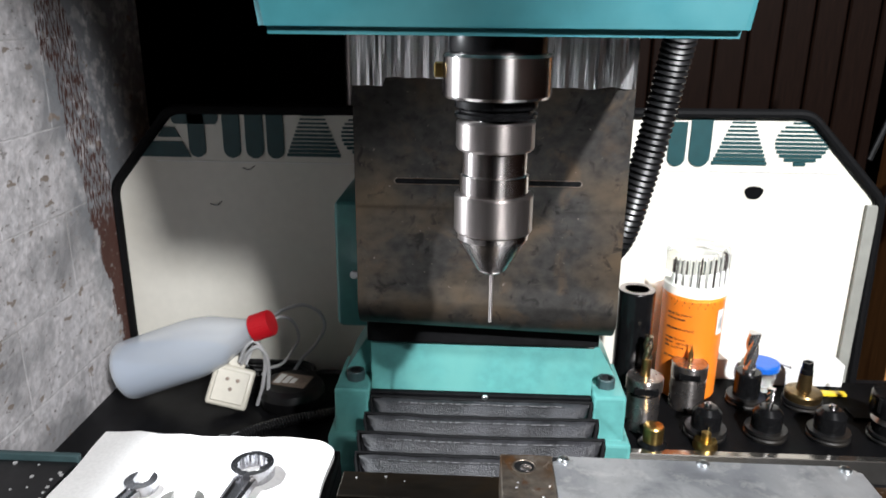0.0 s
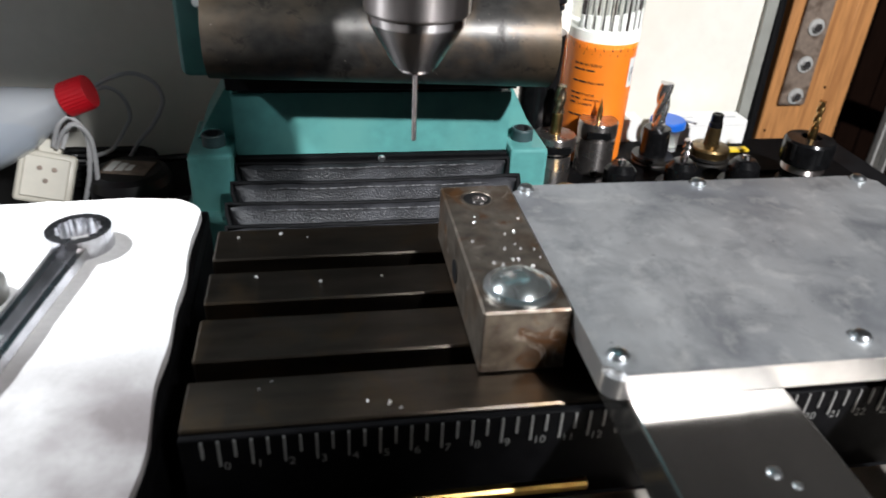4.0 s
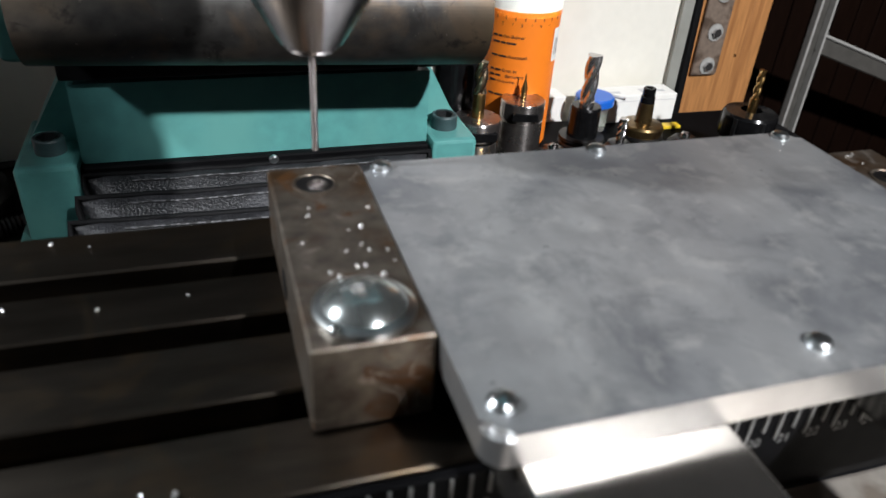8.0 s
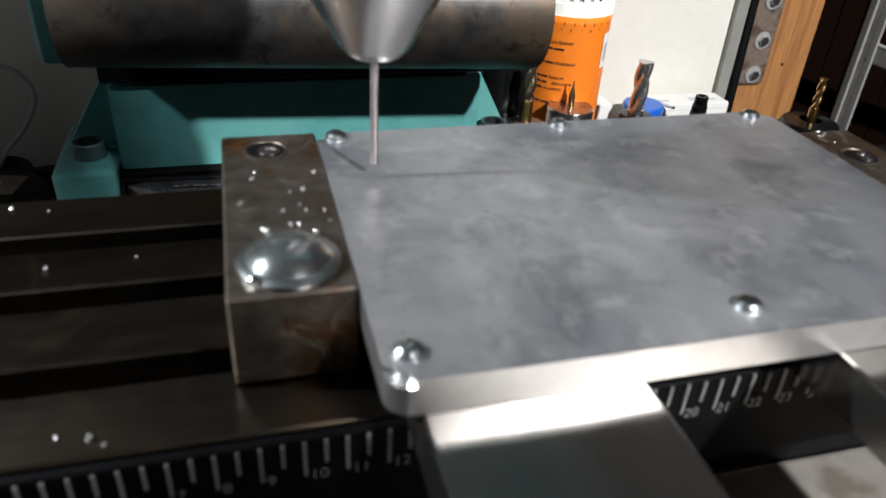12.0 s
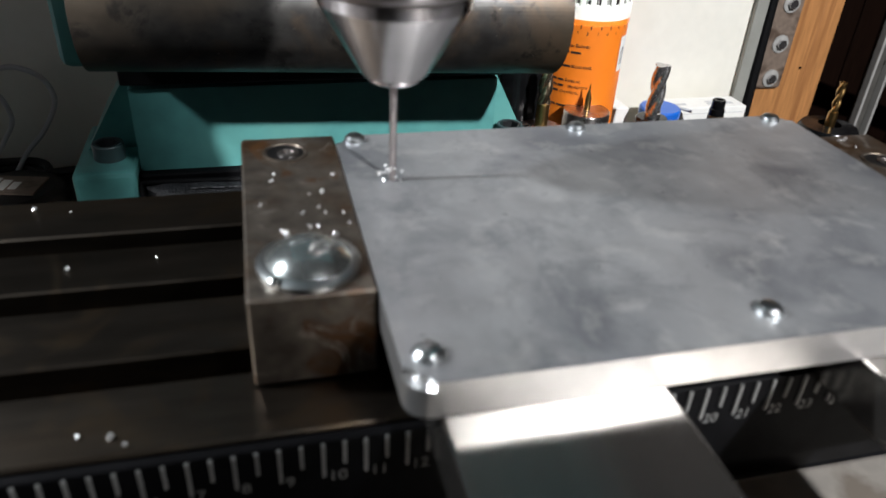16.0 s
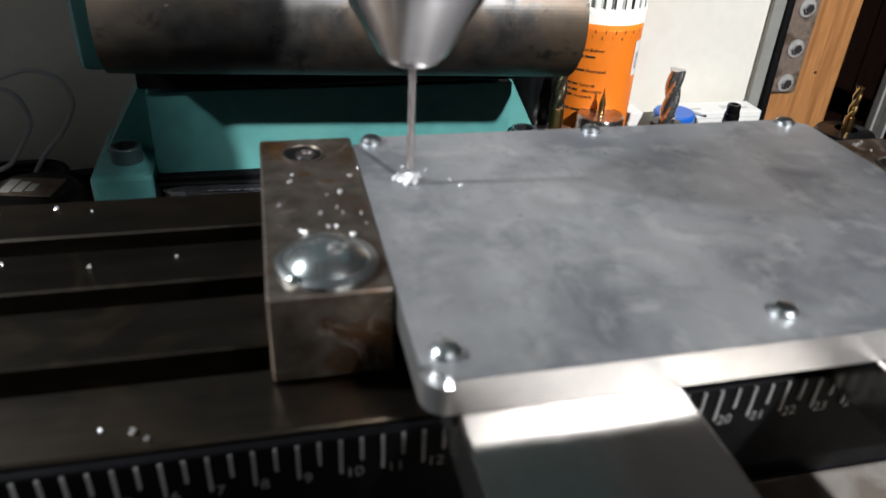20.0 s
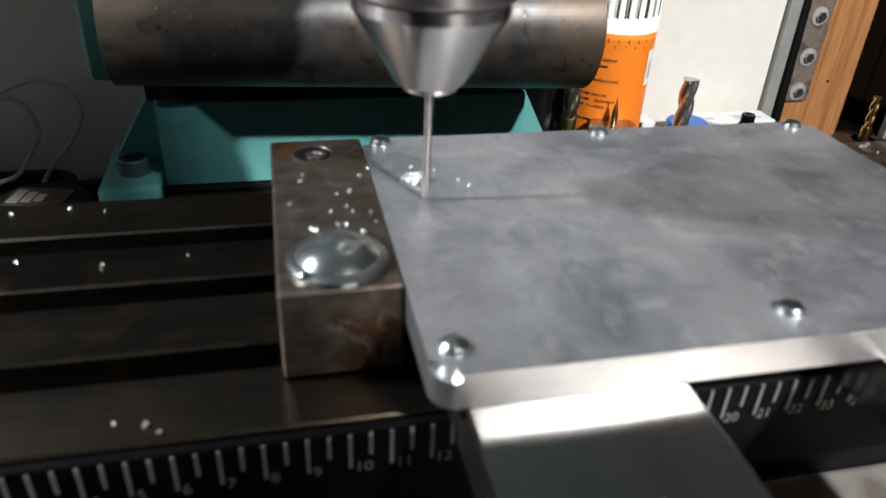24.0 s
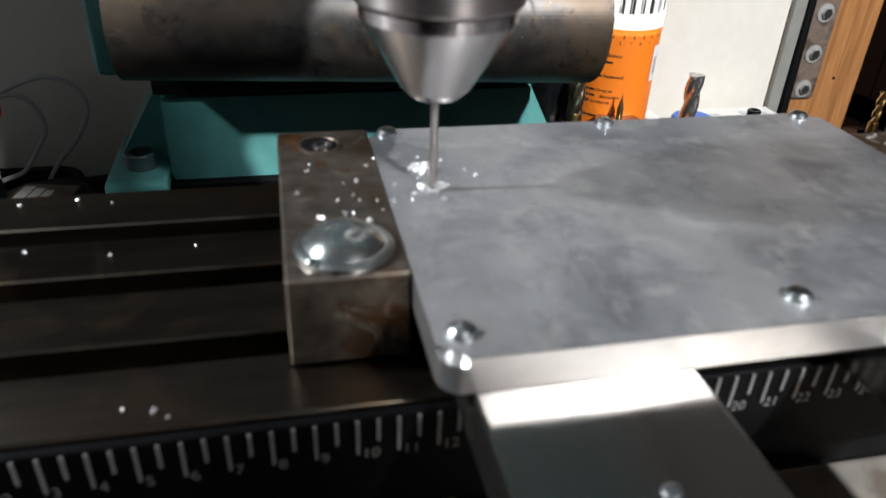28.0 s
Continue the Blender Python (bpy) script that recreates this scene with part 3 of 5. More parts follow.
def guard_spot(s, h):
    """Place (y, z) and heading from straight down, at length s from the top edge, with the head at height h."""
    a = radians(guard_angle(h))
    r1, straight = 0.05, 0.012
    drop = r1 * math.sin(a) + straight * math.cos(a) + ROLL_R * (math.sin(a) + 1)
    top = GUARD_TOP + h
    down = top - GUARD_LOW - drop
    y0 = 0.168
    if s <= down:
        return y0, top - s, 0.0
    s -= down
    if s <= r1 * a:
        b = s / r1
        return y0 - r1 * (1 - math.cos(b)), top - down - r1 * math.sin(b), b
    s -= r1 * a
    y, z = y0 - r1 * (1 - math.cos(a)), top - down - r1 * math.sin(a)
    if s <= straight:
        return y - s * math.sin(a), z - s * math.cos(a), a
    s -= straight
    y, z = y - straight * math.sin(a), z - straight * math.cos(a)
    cy, cz = y + ROLL_R * math.cos(a), z - ROLL_R * math.sin(a)
    sweep = a + math.pi / 2
    if s <= ROLL_R * sweep:
        b = a - s / ROLL_R
        return cy - ROLL_R * math.cos(b), cz + ROLL_R * math.sin(b), b
    s -= ROLL_R * sweep
    return cy + s, cz - ROLL_R, -math.pi / 2


def guard_pose(i, h):
    s = GUARD_FLAT + (i + 0.5) * (GUARD_LEN - GUARD_FLAT) / GUARD_N
    y, z, b = guard_spot(s, h)
    # the sheet hangs a little askew where it rolls under
    return pose(0, y, z, -math.degrees(b), 1.9 * float(np.interp(s, [0.155, 0.215], [0, 1])))


def flat_place(ob, s0):
    """Where each point lies on the sheet rolled out flat, so that its stains run on from strip to strip."""
    at = ob.data.attributes.new("place", "FLOAT_VECTOR", "POINT")
    for k, v in enumerate(ob.data.vertices):
        at.data[k].vector = (v.co.x, s0 - v.co.z, 0)


def make_guard():
    t = thing("way_guard", (0, 0, 0), "dark blued spring steel guard curling under at its foot", "guard")
    step = (GUARD_LEN - GUARD_FLAT) / GUARD_N
    upper = part("upper_sheet", box_mesh((-0.1095, 0, -GUARD_FLAT - 0.0003), (0.1105, 0.0011, 0)), BLUED, t)
    flat_place(upper, 0.0)
    upper.matrix_basis = pose(0, 0.168, GUARD_TOP + 0.031)
    strips = []
    for i in range(GUARD_N):
        s0 = GUARD_FLAT + (i + 0.5) * step
        rows = 2
        bend = 0.5 * (guard_spot(s0 + step / 2, -0.036)[2] - guard_spot(s0 - step / 2, -0.036)[2]) / step
        bm = bmesh.new()
        front, back = [], []
        for r in range(rows + 1):
            ds = (r / rows - 0.5) * (step + 0.0005)
            a = bend * ds
            y, z = -0.5 * bend * ds * ds, -ds
            for row, off in ((front, 0.0), (back, 0.0011)):
                row.append([bm.verts.new((x, y + off * math.cos(a), z + off * math.sin(a))) for x in (-0.1095, 0.1105)])
        for r in range(rows):
            bm.faces.new((front[r][0], front[r][1], front[r + 1][1], front[r + 1][0]))
            bm.faces.new((back[r][0], back[r + 1][0], back[r + 1][1], back[r][1]))
            for c in (0, 1):
                bm.faces.new((front[r][c], front[r + 1][c], back[r + 1][c], back[r][c]))
        strip = part("strip", bm, BLUED, t, smooth=60)
        flat_place(strip, s0)
        strip.matrix_basis = guard_pose(i, 0.031)
        strips.append(strip)
    return t, upper, strips


guard, guard_upper, guard_strips = make_guard()

# ---- the work table with everything that rides on it ----
table = thing("work_table", (0, 0, 0), "worn steel milling table with tee slots and engraved front scale", "table")
TX0, TX1 = -0.0895, 0.41
part("bed", box_mesh((TX0, -0.1425, -0.030), (TX1, -0.0185, -0.014)), TABLE_STEEL, table)
for y0, y1 in ((-0.0435, -0.0185), (-0.0750, -0.0535), (-0.1095, -0.0850), (-0.1425, -0.1195)):
    part("land", box_mesh((TX0, y0, -0.0145), (TX1, y1, 0.0), 0.0007, 1), TABLE_STEEL, table)
part("scale", box_mesh((TX0, -0.1455, -0.034), (TX1, -0.1427, -0.0012), 0.0004, 1), BLACK_PAINT, table, "black engraved centimetre scale")
for k in range(-6, 70):
    x = -0.0777 + 0.005 * k
    if TX0 + 0.002 < x < TX1 - 0.002:
        long = k % 2 == 0
        part("mark", box_mesh((x - 0.0004, -0.1461, -0.0125 if long else -0.0088), (x + 0.0004, -0.1455, -0.0020)), WHITE_INK, table)


def number_on(owner, text, size, m, material):
    """A number in the built-in letters, laid on a surface of its thing."""
    curve = bpy.data.curves.new("numeral", "FONT")
    curve.body, curve.size, curve.align_x = text, size, "LEFT"
    source = bpy.data.objects.new("numeral", curve)
    me = bpy.data.meshes.new_from_object(source)
    bpy.data.objects.remove(source)
    me.materials.append(material)
    ob = new("numeral", me)
    ob.parent = owner
    ob.matrix_basis = m


for k in range(0, 45):
    x = -0.0777 + 0.01 * k
    if TX0 + 0.004 < x < TX1 - 0.004:
        number_on(table, str(k), 0.0046, pose(x + 0.0009, -0.1459, -0.0142, 90), WHITE_INK)
part("undercut", box_mesh((TX0, -0.132, -0.058), (TX1, -0.03, -0.030)), BLACK_PAINT, table)
part("gib_strip", box_mesh((-0.06, -0.1405, -0.0475), (0.05, -0.132, -0.0435), 0.001, 1), BRASS, table, "brass strip along the front slide")
part("cross_slide", box_mesh((0.02, -0.30, -0.120), (0.31, -0.131, -0.060), 0.002), SLIDE_STEEL, table, "pale ground slide way")

LID_Z = 0.0255


def rides(ob):
    """A thing that rests on the moving table."""
    RIDERS.append(ob)
    return ob


RIDERS = [table]


def make_lid():
    t = rides(thing("drilled_lid", (0.127, -0.0965, 0), "scuffed grey cast aluminium lid with chamfered rim and corner screws", "metal plate"))
    plate = bmesh.new()
    w, d, r = 0.0885, 0.0635, 0.006
    ring = []
    for cx, cy, a0 in ((w - r, d - r, 0), (-w + r, d - r, 90), (-w + r, -d + r, 180), (w - r, -d + r, 270)):
        for k in range(7):
            a = radians(a0 + 15 * k)
            ring.append((cx + r * math.cos(a), cy + r * math.sin(a)))
    prism(plate, ring, 2, LID_Z - 0.0095, LID_Z)
    top = [f for f in plate.faces if f.normal.z > 0.9 or f.calc_center_median().z > LID_Z - 1e-5]
    bmesh.ops.bevel(plate, geom=list({e for f in top for e in f.edges}), offset=0.0021, segments=2, affect="EDGES")
    plate_ob = part("plate", plate, ALU, t)
    plate_ob.data.materials.append(ALU_LIT_EDGE)
    # rim and sides take the paler metal to look brightly lit
    for f in plate_ob.data.polygons:
        f.material_index = 0 if abs(f.normal.z) > 0.95 else 1
    for x, y in ((0.0451, -0.037), (0.1262, -0.0362), (0.207, -0.037), (0.0449, -0.1508), (0.1286, -0.1497), (0.207, -0.150)):
        screw = lathe_mesh([(0.0036, -0.001), (0.0036, 0.0004), (0.0033, 0.0012), (0.0025, 0.0019), (0.0013, 0.0023), (0, 0.0024)], 20, pose(x - 0.127, y + 0.0965, LID_Z))
        part("screw", screw, ZINC, t, "domed zinc screw")
    return t


make_lid()
for x0, x1 in ((0.046, 0.0985), (0.1505, 0.203)):
    bar = rides(thing("parallel_bar", (x0, -0.15, 0), "ground steel parallel bar under the lid", "steel bar", "parallel bars"))
    part("body", box_mesh((0, -0.11, 0.0003), (x1 - x0, 0.11, 0.0158), 0.0009, 2), BAR_STEEL, bar)
    for dx, dy, r in ((0.030, -0.042, 0.0022), (0.034, -0.047, 0.0014), (0.012, -0.070, 0.0012)):
        part("oil_drop", lathe_mesh([(r, 0.0), (r * 0.8, r * 0.3), (r * 0.4, r * 0.45), (0, r * 0.5)], 16, pose(dx, dy, 0.0158)), ZINC, bar, "glinting drop")


def make_clamp(x0, x1, y, high):
    t = rides(thing("clamp_block", ((x0 + x1) / 2, y, 0), "stained steel clamp block with a zinc bolt and washer", "clamp block", "clamp blocks"))
    hx = (x1 - x0) / 2
    part("block", box_mesh((-hx, -0.046, 0.0003), (hx, 0.047, high), 0.0007, 1), BLOCK_STEEL, t)
    part("side_hole", lathe_mesh([(0.0048, 0.0), (0.0048, 0.0003), (0.0040, 0.0002), (0.0, 0.0002)], 24, pose(-hx, 0.005, 0.0095, 0, -90)), HOLE_SHADE, t, "drilled side hole, a disc coloured dark for the shade inside")
    return t


make_clamp(0.0078, 0.0383, -0.08, 0.026)
make_clamp(0.2168, 0.2475, -0.092, 0.021)

towel_base = rides(thing("tray_extension", (-0.18, -0.14, 0), "black side tray beside the table", "tray"))
part("deck", box_mesh((-0.082, -0.16, -0.016), (0.082, 0.155, -0.0075), 0.001), BLACK_PAINT, towel_base)
part("skirt", box_mesh((0.076, -0.16, -0.045), (0.082, 0.155, -0.0163), 0.001), BLACK_PAINT, towel_base)
part("skirt", box_mesh((-0.082, -0.16, -0.045), (-0.076, 0.155, -0.0163), 0.001), BLACK_PAINT, towel_base)
part("foot", box_mesh((-0.03, -0.02, -0.12), (0.08, 0.06, -0.0163), 0.002), BLACK_PAINT, towel_base)


def make_towel():
    bm = bmesh.new()
    nx, ny = 40, 70
    x0, x1, y0, y1 = -0.262, -0.100, -0.30, 0.019
    top, low = [], []
    for j in range(ny + 1):
        for i in range(nx + 1):
            u, v = i / nx, j / ny
            x, y = x0 + (x1 - x0) * u, y0 + (y1 - y0) * v
            y += 0.003 * noise.noise(Vector((x * 40, 3.1, 0))) * v
            x += 0.003 * noise.noise(Vector((7.7, y * 30, 0))) * (2 * u - 1)
            # the folded corner at the back is rounded off
            cu, cv = max(0.0, u - 0.90) / 0.10, max(0.0, v - 0.95) / 0.05
            x -= 0.006 * cu * cv ** 2
            y -= 0.006 * cv * cu ** 2
            z = -0.0028 + 0.0016 * (0.5 + 0.5 * noise.noise(Vector((x * 28, y * 28, 1.0)))) + 0.0005 * noise.noise(Vector((x * 120, y * 120, 2.0)))
            top.append(bm.verts.new((x, y, z)))
            low.append(bm.verts.new((x, y, -0.0062)))
    w = nx + 1
    for j in range(ny):
        for i in range(nx):
            a = j * w + i
            bm.faces.new((top[a], top[a + 1], top[a + w + 1], top[a + w]))
            bm.faces.new((low[a + w], low[a + w + 1], low[a + 1], low[a]))
    rim = list(range(w)) + [k * w + nx for k in range(1, ny + 1)] + [ny * w + i for i in range(nx - 1, -1, -1)] + [k * w for k in range(ny - 1, 0, -1)]
    for a, c in zip(rim, rim[1:] + rim[:1]):
        bm.faces.new((low[a], low[c], top[c], top[a]))
    return rides(tagged(finish("paper_towel", bm, CLOTH, smooth=60), "folded white paper towel with grey oil stains and painted front shade", "paper towel"))


make_towel()


# ---- guard details: slit, foil tape, hanging screws ----
def on_strip(name, bm, material, s, label=""):
    """Hang a small detail, drawn about its own middle, on the strip at length s from the top."""
    step = (GUARD_LEN - GUARD_FLAT) / GUARD_N
    i = int((s - GUARD_FLAT) / step)
    bmesh.ops.translate(bm, verts=bm.verts[:], vec=(0, 0, GUARD_FLAT + (i + 0.5) * step - s))
    return part(name, bm, material, guard_strips[i], label)


def rounded_bar(x0, x1, zc, half, y0, y1):
    ring = []
    for cx, a0 in ((x1 - half, -90), (x0 + half, 90)):
        ring += [(cx + half * math.cos(radians(a0 + 22.5 * k)), zc + half * math.sin(radians(a0 + 22.5 * k))) for k in range(9)]
    return prism(bmesh.new(), ring, 1, y0, y1)


on_strip("slot_rim", rounded_bar(-0.0775, 0.0745, 0, 0.0027, -0.0007, 0.0004), BLOCK_STEEL, 0.1472, "paler steel rim of the slot")
on_strip("slot", rounded_bar(-0.0765, 0.0735, 0.0002, 0.0020, -0.0011, 0.0006), BLACK_OXIDE, 0.1472, "long dark slot")
foil = bmesh.new()
cols, tall = 90, 8
grid = []
for r in range(tall + 1):
    row = []
    for k in range(cols + 1):
        x = -0.1100 + 0.2195 * k / cols
        low = -0.0715 + 0.0022 * noise.noise(Vector((x * 60, 4.0, 0))) + (0.006 if -0.085 < x < 0.03 else 0.0)
        z = low * r / tall
        ripple = 0.0022 * noise.noise(Vector((x * 210, z * 12, 0))) + 0.0011 * noise.noise(Vector((x * 620, z * 40, 5)))
        row.append(foil.verts.new((x, -0.0016 + ripple, z)))
    grid.append(row)
for r in range(tall):
    for k in range(cols):
        foil.faces.new((grid[r][k], grid[r][k + 1], grid[r + 1][k + 1], grid[r + 1][k]))
bmesh.ops.solidify(foil, geom=foil.faces[:], thickness=0.0004)
part("foil_tape", foil, FOIL, guard_upper, "crinkled silver foil tape", smooth=20)


# ---- bellows over the cross slide, folds closing up as the table comes back ----
def fold_mesh(w, lift):
    bm = bmesh.new()
    nx = 36
    profile = [(0.001, -0.012), (0.0005, -0.001), (-0.001, 0.0022), (-0.004, 0.0026), (-0.010, -0.0004), (-0.0155, -0.0050), (-0.0175, -0.0062), (-0.0195, -0.0070), (-0.0200, -0.0090), (-0.0170, -0.0150), (-0.010, -0.024), (-0.003, -0.024)]
    rows = []
    for i in range(nx + 1):
        u = 2 * i / nx - 1
        fall = max(0.0, abs(u) - 0.90) / 0.10
        x = w * u
        sag = -0.0022 * (1 - u * u) * lift + 0.0008 * noise.noise(Vector((x * 45, lift * 9, 0)))
        rows.append([bm.verts.new((x + (0.003 if u < 0 else -0.003) * (1 if y < -0.015 else 0), y * (1 - 0.75 * fall), z * (1 - 0.3 * fall) + sag + 0.0006 * noise.noise(Vector((x * 130, y * 200, lift))))) for y, z in profile])
    k = len(profile)
    for a, b in zip(rows, rows[1:]):
        for j in range(k):
            bm.faces.new((a[j], a[(j + 1) % k], b[(j + 1) % k], b[j]))
    bm.faces.new(rows[0])
    bm.faces.new(list(reversed(rows[-1])))
    return bm


bellows = thing("bellows", (-0.002, 0.196, -0.066), "black pleated bellows with dusty folds between column and table", "bellows")
FOLDS = []
for k in range(7):
    f = part("fold", fold_mesh(0.1015 + 0.0012 * (k % 3), 0.6 + 0.25 * (k % 3)), PLEAT, bellows, smooth=50)
    f.location = (0, -0.029 * k - 0.003, -0.0012 * k)
    w, lift = 0.1015 + 0.0012 * (k % 3), 0.6 + 0.25 * (k % 3)
    edge = [Vector((w * u, -0.0018 - 0.0006 * abs(u) ** 6, 0.0026 - 0.0022 * (1 - u * u) * lift + 0.0008 * noise.noise(Vector((w * u * 45, lift * 9, 0))))) for u in [q / 12 - 1 for q in range(25)]]
    edge = [Vector((-w + 0.0035, -0.0165, -0.0075)), Vector((-w + 0.0006, -0.007, -0.002))] + edge + [Vector((w - 0.0006, -0.007, -0.002)), Vector((w - 0.0035, -0.0165, -0.0075))]
    part("binding", pipe(bmesh.new(), edge, 0.0019, 8), BINDING, f, "glossy black bound edge", smooth=50)
    part("stitching", pipe(bmesh.new(), [v + Vector((0, -0.0062, -0.0013)) for v in edge[5:-5]], 0.0006, 5), STITCH, f, "grey stitched line", smooth=50)
    FOLDS.append((k, f))
part("end_strip", box_mesh((-0.1035, -0.004, -0.012), (0.1015, 0.003, 0.0065), 0.001, 1), BLACK_PAINT, bellows)
part("screw", lathe_mesh([(0.003, 0), (0.003, 0.0015), (0.002, 0.0025)], 14, pose(0.004, -0.004, 0.004, 90)), ZINC, bellows)
part("bed_way", box_mesh((-0.085, -0.24, -0.109), (0.085, 0.003, -0.088)), BLACK_PAINT, bellows)


# ---- clamp bolts ----
def clamp_bolt(place, name="clamp_bolt"):
    t = rides(thing(name, place, "zinc plated bolt with a domed washer, wet with oil", "bolt", "clamp bolts"))
    part("washer", lathe_mesh([(0.0128, 0.0002), (0.0128, 0.0014), (0.0120, 0.0019), (0.0100, 0.0026), (0.0078, 0.0030), (0.004, 0.0031)], 40), ZINC, t)
    cap = [(0.0140 * math.sin(radians(a)), 0.0019 + 0.0140 * (math.cos(radians(a)) - math.cos(radians(52)))) for a in (52, 46, 40, 34, 28, 22, 16, 11, 6, 2, 0)]
    part("head", lathe_mesh([(0.0112, 0.0014)] + cap, 48), WET_ZINC, t, "smooth domed head, wet with oil")
    part("oil_bead", lathe_mesh([(0.0016, 0.0), (0.0014, 0.0008), (0.0008, 0.0013), (0.0, 0.0015)], 16, pose(-0.0088, -0.0088, 0.0018)), WET_ZINC, t)
    return t


clamp_bolt((0.0232, -0.1128, 0.026))
clamp_bolt((0.2318, -0.1128, 0.021))


def bore(x, y, top=0.026):
    t = rides(thing("bored_socket", (x, y, top - 0.026), "counterbored hole with a sunk socket screw", "screw hole", "bored holes"))
    part("rim", lathe_mesh([(0.0072, 0.0261), (0.0072, 0.0264), (0.0062, 0.0264), (0.0058, 0.0259), (0.0058, 0.0261)], 32), BLOCK_STEEL, t)
    part("hole", lathe_mesh([(0.0, 0.0262), (0.0058, 0.0262), (0.0058, 0.0260)], 32), DARK_STEEL, t)
    part("socket", lathe_mesh([(0.0034, 0.0262), (0.0034, 0.0267), (0.0021, 0.0268), (0.0021, 0.0264)], 20, pose(0.0008, -0.0014, 0)), HOLDER_STEEL, t)
    return t


bore(0.0215, -0.0456)
bore(0.2335, -0.0690, 0.021)


# ---- spanners on the towel ----
def flat_ring(outline, hole, z0, z1):
    bm = bmesh.new()
    k = len(outline)
    rings = [[bm.verts.new((*p, z)) for p in line] for line, z in ((outline, z0), (outline, z1), (hole, z1), (hole, z0))]
    for a, b in zip(rings, rings[1:] + rings[:1]):
        for i in range(k):
            bm.faces.new((a[i], a[(i + 1) % k], b[(i + 1) % k], b[i]))
    return bm


def shank(bm, p, q, w, z, h, seg=10):
    """A rounded bar with a hollowed face from p to q."""
    p, q = Vector(p), Vector(q)
    d = (q - p).normalized()
    s = Vector((-d.y, d.x))
    prof = [(-1, 0.3), (-0.9, 0.85), (-0.6, 1.0), (-0.35, 0.82), (0.35, 0.82), (0.6, 1.0), (0.9, 0.85), (1, 0.3), (0.8, 0), (-0.8, 0)]
    rows = []
    for i in range(seg + 1):
        c = p.lerp(q, i / seg)
        ww = w * (1 + 0.18 * (abs(2 * i / seg - 1) ** 3))
        rows.append([bm.verts.new((c.x + s.x * u * ww, c.y + s.y * u * ww, z + v * h)) for u, v in prof])
    for a, b in zip(rows, rows[1:]):
        for j in range(len(prof)):
            k = (j + 1) % len(prof)
            bm.faces.new((a[j], a[k], b[k], b[j]))
    bm.faces.new(rows[0])
    bm.faces.new(list(reversed(rows[-1])))
    return bm


def jaw(bm, centre, turn, r, gap, z0, z1):
    """An open spanner jaw whose mouth looks along turn (degrees)."""
    pts = []
    half = math.asin(gap / r)
    for k in range(25):
        a = half + (2 * math.pi - 2 * half) * k / 24
        pts.append((r * math.cos(a) * (0.97 if 0.4 < a < 5.9 else 1.04), r * math.sin(a)))
    pts += [(r * 0.62, -gap * 0.98), (-r * 0.05, -gap), (-r * 0.34, -gap * 0.45), (-r * 0.34, gap * 0.45), (-r * 0.05, gap), (r * 0.62, gap * 0.98)]
    return prism(bm, pts, 2, z0, z1, pose(centre[0], centre[1], 0, 0, 0, turn))


def spanner(name, head_at, tail_at, w, kind, material, label):
    t = rides(thing(name, (head_at[0], head_at[1], 0.0), label, "spanner", "spanners on the towel"))
    h, q = Vector((0, 0)), Vector((tail_at[0] - head_at[0], tail_at[1] - head_at[1]))
    d = q.normalized()
    turn = math.degrees(math.atan2(-d.y, -d.x))
    z = -0.0013
    part("shank", shank(bmesh.new(), d * (w * 1.7), q - d * (w * 2.1), w, z, 0.0062), material, t)
    if kind == "ring":
        k = 48
        out = [(w * 2.0 * math.cos(2 * math.pi * i / k), w * 2.0 * math.sin(2 * math.pi * i / k)) for i in range(k)]
        inn = [(w * (1.32 + 0.12 * (i % 4 in (0, 1))) * math.cos(2 * math.pi * i / k), w * (1.32 + 0.12 * (i % 4 in (0, 1))) * math.sin(2 * math.pi * i / k)) for i in range(k)]
        ring = flat_ring(out, inn, z, z + 0.0085)
        part("ring_end", ring, material, t)
    else:
        part("open_end", jaw(bmesh.new(), h, turn + 15, w * 2.2, w * 1.1, z, z + 0.0065), material, t)
    part("far_end", jaw(bmesh.new(), q, turn + 180 + 15, w * 2.3, w * 1.15, z, z + 0.0065), material, t)
    side = Vector((-d.y, d.x))
    along = math.degrees(math.atan2(d.y, d.x))
    for k in range(10):
        c = q * (0.34 + 0.035 * k)
        part("stamp", box_mesh((-0.0012, -0.0014, 0), (0.0012, 0.0014, 0.0004), 0, 2, pose(c.x, c.y, z + 0.0050, 0, 0, along)), ZINC if material is SPANNER else DARK_STEEL, t)
    return t


spanner("combination_spanner", (-0.1455, -0.0245), (-0.1725, -0.2300), 0.0066, "ring", SPANNER, "long chrome combination spanner with a ring end on white towel")
spanner("open_spanner", (-0.1765, -0.0625), (-0.1960, -0.1780), 0.0062, "open", SPANNER_DULL, "dull grey double open ended spanner on white towel")
spanner("small_spanner", (-0.2085, -0.0430), (-0.2370, -0.1600), 0.0044, "open", SPANNER, "small chrome open ended spanner on white towel")

# ---- perforated mat at the table's far left ----
mat = rides(thing("drip_mat", (-0.29, -0.14, 0), "black speckled drip mat with a dull teal rim", "mat"))
part("pad", box_mesh((-0.045, -0.16, -0.030), (0.027, 0.125, -0.003), 0.002), RUBBER, mat)
part("rim", box_mesh((-0.045, 0.125, -0.030), (0.027, 0.129, 0.001), 0.001), DULL_TEAL, mat)
rng = random.Random(5)
specks = bmesh.new()
for k in range(150):
    x, y, s = rng.uniform(-0.043, 0.025), rng.uniform(-0.15, 0.12), rng.uniform(0.0005, 0.0012)
    box(specks, (x - s, y - s, -0.0031), (x + s, y + s, -0.0031 + s), 0, 2)
